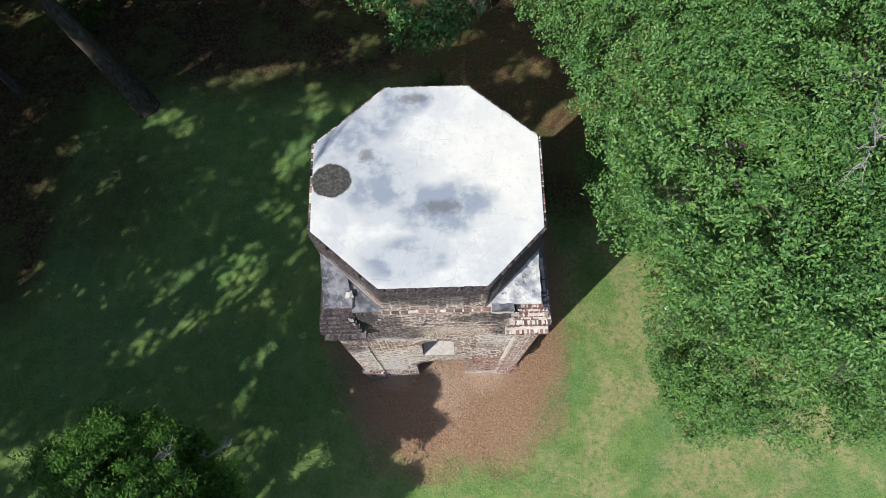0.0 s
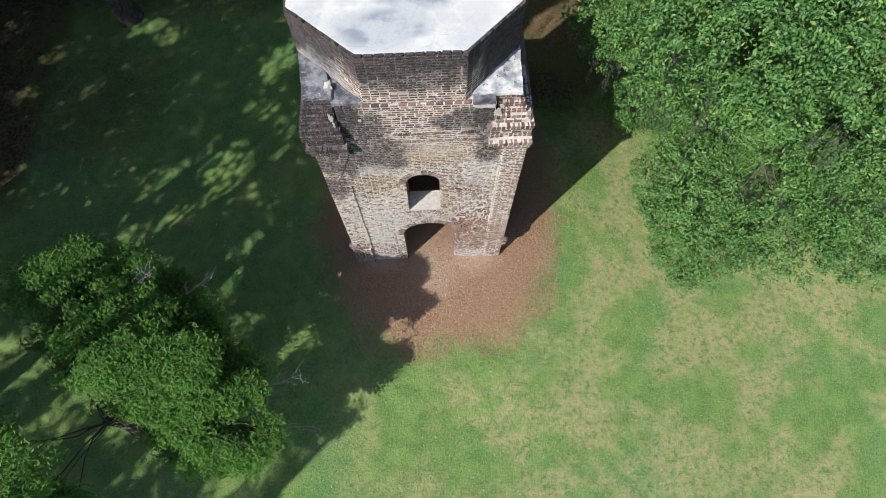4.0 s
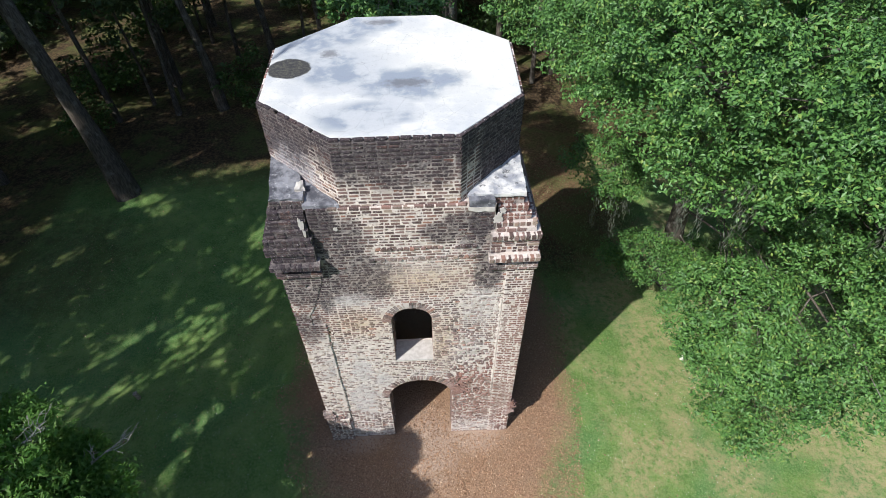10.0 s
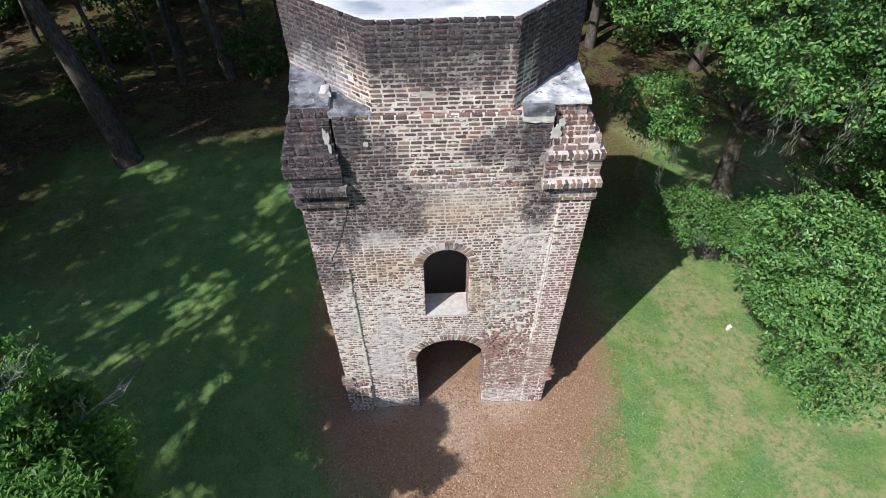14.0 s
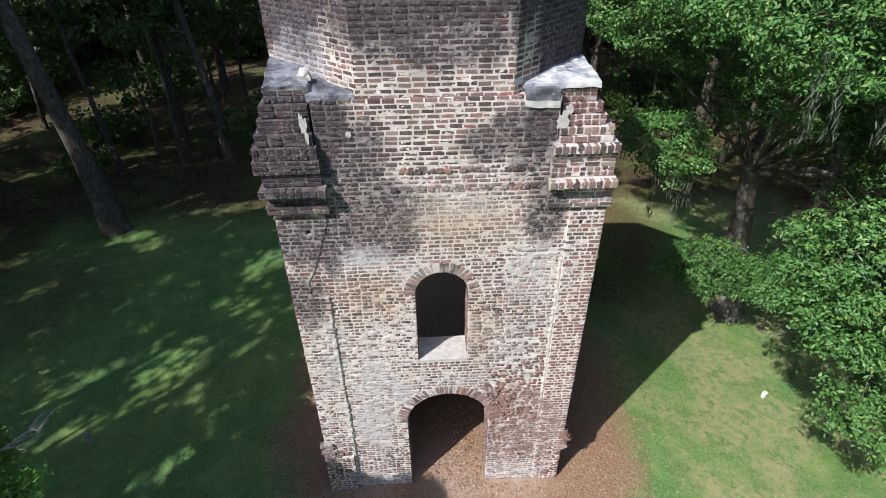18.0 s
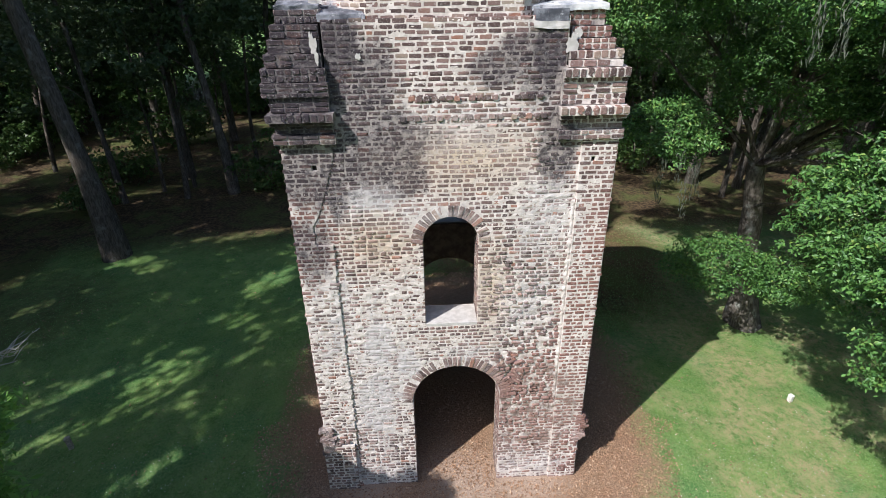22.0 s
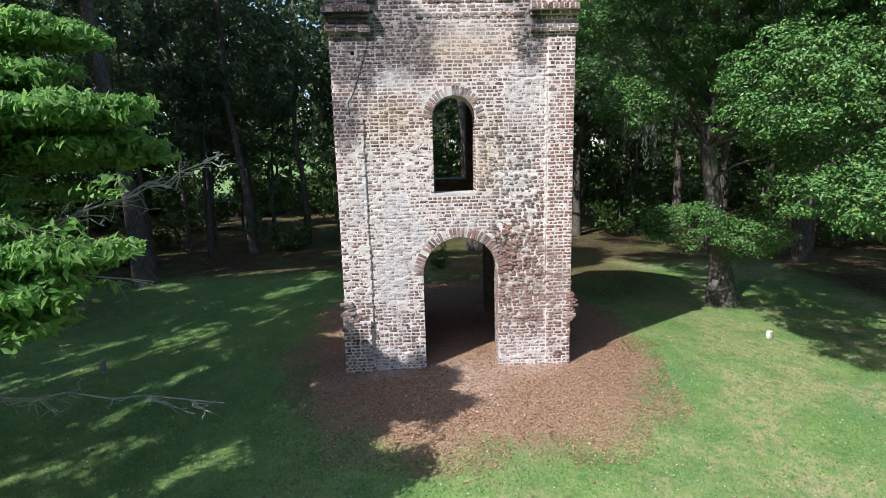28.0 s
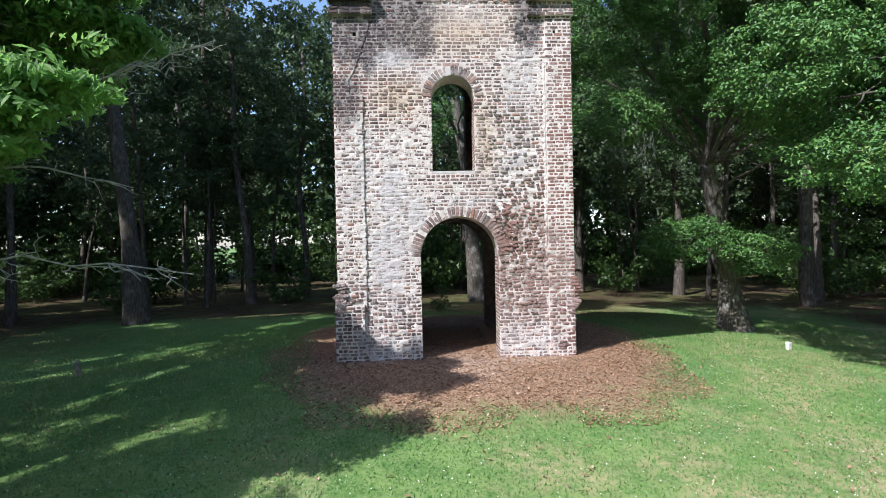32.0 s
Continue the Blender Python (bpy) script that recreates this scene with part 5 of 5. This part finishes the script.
lay([b for b in left_bricks if b[2] < 5.6], (0, FRONT - PROUD_L, 0), (1, 0, 0), left_pier, never)
lay([b for b in left_bricks if b[2] >= 5.6], (0, FRONT - 0.008, 0), (1, 0, 0), left_pier, lambda u, z: True)
lay(courses(2.07, XR, -0.03, 7.2, not_hole(HOLE_R), lambda u, z: max(0.15, eroded(u, z))), (0, FRONT - PROUD_R, 0), (1, 0, 0), right_pier, lambda u, z: z > 5.4)
lay(courses(-1.60, 1.72, SHOULDER, 8.86, lambda u, z: True, lambda u, z: 0.12), (0, FRONT, 0), (1, 0, 0), upper_front, lambda u, z: -1.0 < u < 1.1)
# two rows of bricks on edge that are left of a cornice cut back to the wall
for z, x0, x1 in ((7.53, -0.75, 1.55), (7.81, -0.5, 1.6)):
    n = round((x1 - x0) / 0.108)
    for i in range(n):
        if brick_rng.random() < 0.9:
            brick_at(pose(x0 + 0.108 * (i + 0.5), FRONT - 0.018 + brick_rng.normal() * 0.008, z + brick_rng.normal() * 0.003, 0, brick_rng.normal() * 2, 0), front_wall, 0.09, 0.068, i)
ring(DOOR, front_wall, 0.22, 36)
ring(WINDOW, front_wall, 0.20, 21)
skin("upper_face", -1.60, 1.72, SHOULDER + 0.01, 8.84, FRONT, lambda u, z: True, [], upper_front, "")
for i in range(8):
    a, b = OCT[i], OCT[(i + 1) % 8]
    way = Vector((b[0] - a[0], b[1] - a[1], 0))
    if i in (0, 1, 7):
        skin("drum_face", 0.01, way.length - 0.01, 8.86, TOP - 0.06, 0.0, lambda u, z: True, [], drum, "", 0.019, facing((a[0], a[1], 0), way))
    lay(courses(0.0, way.length, 8.84 if i in (0, 1, 7) else SHOULDER, TOP - 0.02, lambda u, z: True), (a[0], a[1], 0), way, drum, (lambda u, z: z < 9.7) if i == 0 else never)
# door and window cheeks, then the sides and the back
for o, z0 in ((DOOR, -0.03), (WINDOW, 3.97)):
    lay(courses(0.02, 0.6, z0, o["spring"], lambda u, z: True, lambda u, z: 0.0), (o["x0"], 0, 0), (0, 1, 0), front_wall, never)
    lay(courses(0.02, 0.6, z0, o["spring"], lambda u, z: True, lambda u, z: 0.0), (o["x1"], 0.62, 0), (0, -1, 0), front_wall, never)
lay(courses(0.02, 0.6, -0.03, 2.14, lambda u, z: True), (1.22, BACK, 0), (0, -1, 0), back_wall, never)
lay(courses(0.05, BACK - 0.02, -0.4, SHOULDER, lambda u, z: True), (XR, 0, 0), (0, 1, 0), side_right, never)
lay(courses(0.02, BACK - 0.05, -0.4, SHOULDER, lambda u, z: True), (XL, BACK, 0), (0, -1, 0), side_left, never)
lay(courses(0.02, XR - XL, -0.4, SHOULDER, lambda u, z: not (1.40 - 0.02 < u < 3.29 and z < 3.0 or 1.88 < u < 3.24 and 3.98 < z < 7.2)), (XR, BACK, 0), (-1, 0, 0), back_wall, never)

# bricks that stick out at the broken foot of the walls
ragged = part("plinth_remnant", bm_mesh("plinth_remnant", octagon(-0.3, -0.25, -0.2), MORTAR), tower, "broken jutting bricks of a lost plinth")
g = brick_rng
for i in range(46):
    z = g.uniform(1.02, 1.66)
    bulge = 0.16 * math.sin(math.pi * (z - 1.0) / 0.7) ** 0.7
    x = XR + bulge * g.uniform(0.1, 1.0) - 0.06
    m = pose(x, g.uniform(-0.06, 0.06), z, g.normal() * 5, g.normal() * 6, g.normal() * 8)
    brick_at(m, ragged, g.choice((0.19, 0.09)), 0.055, i)
for i in range(44):
    z = g.uniform(1.0, 1.62)
    m = pose(XL + g.uniform(-0.02, 0.16), g.uniform(-0.09, -0.05), z, g.normal() * 4, g.normal() * 5, g.normal() * 6)
    brick_at(m, ragged, g.choice((0.19, 0.09)), 0.055, i)
for i in range(46):
    a = g.uniform(0, 6.28)
    r = g.random() ** 0.5
    m = pose(1.15 + 0.26 * r * math.cos(a), g.uniform(-0.03, 0.03), 2.75 + 0.5 * r * math.sin(a), g.normal() * 12, g.normal() * 25, g.normal() * 14)
    brick_at(m, ragged, g.choice((0.17, 0.09)), 0.05, i)
# what is left of a thicker foot at the other corner
left_plinth = block("left_plinth", XL - 0.045, -1.84, FRONT - 0.075, FRONT + 0.55, -0.3, 1.20, MORTAR, tower, "bulging worn brick foot of the pier")
lay(courses(XL - 0.045, -1.84, -0.03, 1.36, lambda u, z: z < 1.18 or brick_rng.random() < 0.5, lambda u, z: 0.45), (0, FRONT - 0.08, 0), (1, 0, 0), left_plinth, never)
lay(courses(0.0, 0.6, -0.03, 1.20, lambda u, z: True, lambda u, z: 0.45), (XL - 0.045, FRONT + 0.55, 0), (0, -1, 0), left_plinth, never)


# ---- the wood beyond, and the lawn's cover ----
def far_woods():
    g = np.random.default_rng(33)
    n = 6600
    a = g.uniform(math.radians(-15), math.radians(195), n)
    # unseen woods on the near side, added to block sky light
    a[4800:] = g.uniform(math.radians(195), math.radians(345), n - 4800)
    r = g.uniform(48, 66, n)
    c = np.stack([r * np.cos(a), r * np.sin(a), 29 * g.random(n) ** 1.15], axis=1)
    low = (c[:, 0] < -6) & (c[:, 1] > 20)
    c[low, 2] = 4.2 + c[low, 2] * 0.83
    per = 30
    off = g.normal(size=(n, per, 3)) * np.array([1.5, 1.5, 1.1])
    p = (c[:, None] + off).reshape(-1, 3)
    p[:, 2] = np.maximum(p[:, 2], -0.6)
    nrm = g.normal(size=(n * per, 3)) + np.array([0, 0, 0.5])
    return leaves("far_woods", p, nrm, 0.85, 0.55, FAR_LEAF, 0.0, True)


tagged(new("far_woods", far_woods()), "dark mass of leafy woodland far behind the lawn", "woods", "", "stuff")


def on_mulch(x, y, wide=0.0):
    return (abs(x - 0.55) / 4.25) ** 2.6 + (abs(y - 2.9) / 6.1) ** 2.6 < 0.95 + wide + 0.5 * noise.noise(Vector((x * 0.8, y * 0.8, 3)))


def in_tower(x, y):
    return XL - 0.05 < x < XR + 0.05 and -0.1 < y < BACK + 0.05 and not (-0.6 < x < 0.95)


def scatter(n, x0, x1, y0, y1, want, seed):
    g = np.random.default_rng(seed)
    out = []
    for x, y in zip(g.uniform(x0, x1, n), g.uniform(y0, y1, n)):
        if not in_tower(x, y) and want(x, y):
            out.append((x, y, ground_z(x, y)))
    return np.array(out)


def blades(name, at, height, width, material, seed):
    g = np.random.default_rng(seed)
    n = len(at)
    a = g.uniform(0, 2 * math.pi, n)
    side = np.stack([np.cos(a), np.sin(a), np.zeros(n)], axis=1) * (width * g.uniform(0.6, 1.3, n))[:, None]
    tip = g.normal(size=(n, 3)) * 0.4
    tip[:, 2] = 1.0
    tip *= (height * g.uniform(0.5, 1.4, n))[:, None]
    v = np.stack([at - side, at + side, at + tip], axis=1).reshape(-1, 3)
    return big_mesh(name, v, np.arange(3 * n).reshape(-1, 3), material)


fade = np.random.default_rng(50)


def lawn_cover(x, y):
    """Blades thin out towards the wood."""
    edge = min((x + 17.0) / 9.0, (15.0 - x) / 5.0, (15.0 - y) / 8.0, 1.0)
    return fade.random() < edge and not on_mulch(x, y)


grass_at = scatter(360000, -17, 15, -10.5, 15, lawn_cover, 51)
tagged(new("grass", blades("grass", grass_at, 0.036, 0.010, GRASS, 52)), "short green lawn grass with dry patches", "grass", "", "stuff")
litter_at = scatter(62000, -5, 6, -5, 9.5, lambda x, y: on_mulch(x, y, 0.25), 53)
litter_at[:, 2] += 0.012
g = np.random.default_rng(54)
tagged(new("leaf_litter", leaves("leaf_litter", litter_at, g.normal(size=litter_at.shape) * 0.28 + np.array([0, 0, 1]), 0.058, 0.028, LITTER)), "brown fallen leaves round the tower's foot", "leaf litter", "", "stuff")
stray = scatter(2600, -14, 12, -9, 14, lambda x, y: not on_mulch(x, y), 55)
stray[:, 2] += 0.03
tagged(new("stray_leaves", leaves("stray_leaves", stray, g.normal(size=stray.shape) * 0.4 + np.array([0, 0, 1]), 0.07, 0.035, LITTER)), "fallen brown leaves scattered over the lawn", "leaf litter", "", "stuff")
clover = scatter(3600, -9, 10, -10, 2, lambda x, y: not on_mulch(x, y, 0.2), 56)
clover[:, 2] += 0.05
tagged(new("clover_flowers", leaves("clover_flowers", clover, g.normal(size=clover.shape) * 0.4 + np.array([0, 0, 1]), 0.022, 0.02, WHITE)), "tiny white clover flowers in the lawn", "flowers", "", "stuff")


# ---- small things on the lawn ----
def marker_post(name, x, y, wide, tall, material, label):
    bm = bmesh.new()
    z = ground_z(x, y)
    prism(bm, [(-wide / 2, -wide / 2, -0.1), (wide / 2, -wide / 2, -0.1), (wide / 2, wide / 2, -0.1), (-wide / 2, wide / 2, -0.1)], (0, 0, tall + 0.06))
    prism(bm, [(-wide * 0.56, -wide * 0.56, tall - 0.04), (wide * 0.56, -wide * 0.56, tall - 0.04), (wide * 0.56, wide * 0.56, tall - 0.04), (-wide * 0.56, wide * 0.56, tall - 0.04)], (0, 0, 0.03))
    ob = new(name, bm_mesh(name, bm, material, 0.006))
    ob.matrix_basis = pose(x, y, z, 2, -2, 20)
    return tagged(ob, label, "post")


marker_post("marker_post", 8.95, 2.35, 0.10, 0.22, WHITE, "short white marker post standing in the lawn")
marker_post("wooden_stake", -8.94, 1.93, 0.10, 0.36, POSTWOOD, "short grey wooden stake standing in the shaded lawn")
tagged(copy_thing(shrub, pose(-8.6, 20.5, ground_z(-8.6, 20.5), 0, 0, 40)), "leafy green shrub at the edge of the wood")
tagged(copy_thing(shrub, pose(0.2, 13.2, ground_z(0.2, 13.2), 0, 0, 120) @ Matrix.Diagonal((0.3, 0.3, 0.36, 1))), "small sapling in the grass behind the tower")


def dead_branch(start, end, seed, girth, twigs, sag=0.15, wild=0.35):
    main = bend(start, end, 14, sag, wild, seed)
    for i in range(2, 14):
        main[i] = main[i] + noise.noise_vector(Vector((seed, i * 0.9, 3.0))) * 0.09
    lines = [(main, taper(girth, girth * 0.25, 14))]
    g = np.random.default_rng(seed)
    along = (main[-1] - main[0]).normalized()
    for k in range(twigs):
        s = main[4 + k % 10]
        side = Vector((g.normal(), g.normal(), g.normal() * 0.6 - 0.15)).normalized()
        tip = s + along * g.uniform(0.15, 0.45) + side * g.uniform(0.12, 0.38)
        line = bend(s, tip, 5, -0.03, 0.9, seed + k)
        lines.append((line, taper(girth * 0.4, 0.003, 5)))
        for q in range(3):
            b = line[2 + q]
            end_at = b + along * g.uniform(0.03, 0.12) + Vector((g.normal(), g.normal(), g.normal() - 0.3)) * 0.08
            lines.append((bend(b, end_at, 3, 0, 0.6, seed + k + q), taper(girth * 0.22, 0.002, 3)))
    return lines


def grey_limb(start, end, seed, girth, twigs, sag=0.15, wild=0.35):
    me = limb_mesh("dead_limb", [(p, r) for p, r in dead_branch(start, end, seed, girth, twigs, sag, wild)], DEAD_WOOD, 6)
    foot = Vector(LEFT_AT)
    me.transform(Matrix.Translation(-foot))
    part("dead_limb", me, left_tree, "bare pale dead limb with twigs")


grey_limb((-8.5, -5.6, 2.7), (-2.9, -5.8, 2.25), 101, 0.022, 26, 0.0, 0.12)
grey_limb((-8.4, -5.4, 3.6), (-4.4, -4.3, 3.2), 102, 0.028, 12)
grey_limb((-8.0, -3.8, 3.6), (-5.3, -2.2, 5.6), 103, 0.024, 34, 0.15, 0.5)
grey_limb((-8.0, -3.6, 4.4), (-6.0, -2.5, 6.5), 104, 0.022, 30, 0.15, 0.5)
grey_limb((-6.6, -5.2, 3.3), (-3.0, -4.8, 4.9), 105, 0.024, 26, 0.05, 0.15)


# bare dead ends that stand out of the oak's crown
for a, b, seed in (((9.5, 3.0, 10.5), (7.8, 0.4, 11.9), 111), ((11.5, 2.5, 11.0), (10.5, -0.4, 12.2), 112), ((8.0, 3.0, 12.0), (6.4, 0.8, 12.9), 113)):
    me = limb_mesh("dead_limb", dead_branch(a, b, seed, 0.03, 14, 0.1), DEAD_WOOD, 6)
    me.transform(Matrix.Translation(-Vector(OAK_AT)))
    part("dead_limb", me, oak, "bare pale dead limb with twigs")


# hanging moss on the oak
def moss(lobes, n, seed):
    g = np.random.default_rng(seed)
    pts, nrm = [], []
    for k in range(n):
        x, y, z, a, b, c = lobes[g.integers(len(lobes))]
        t = g.uniform(0, 6.28)
        base = np.array([x + a * 0.8 * math.cos(t), y + b * 0.8 * math.sin(t), z - c * g.uniform(0.3, 0.9)])
        drop = g.uniform(0.5, 1.5)
        m = int(60 * drop)
        f = g.random(m)
        p = base + np.stack([g.normal(size=m) * 0.05, g.normal(size=m) * 0.05, -drop * f], axis=1) + 0.1 * np.stack([np.sin(f * 5 + k), np.cos(f * 4 + k), f * 0], axis=1) * f[:, None]
        pts.append(p)
        nrm.append(np.stack([g.normal(size=m), g.normal(size=m), g.normal(size=m) * 0.1], axis=1))
    return np.concatenate(pts) - np.array(OAK_AT), np.concatenate(nrm)


p, nrm = moss([OAK_LOBES[i] for i in (0, 1, 5, 6, 8, 9)], 80, 77)
tagged(part("hanging_moss", leaves("hanging_moss", p, nrm, 0.16, 0.02, MOSS, 3.0), oak, "grey moss hanging in strands from the boughs"), "", "", "", "stuff")
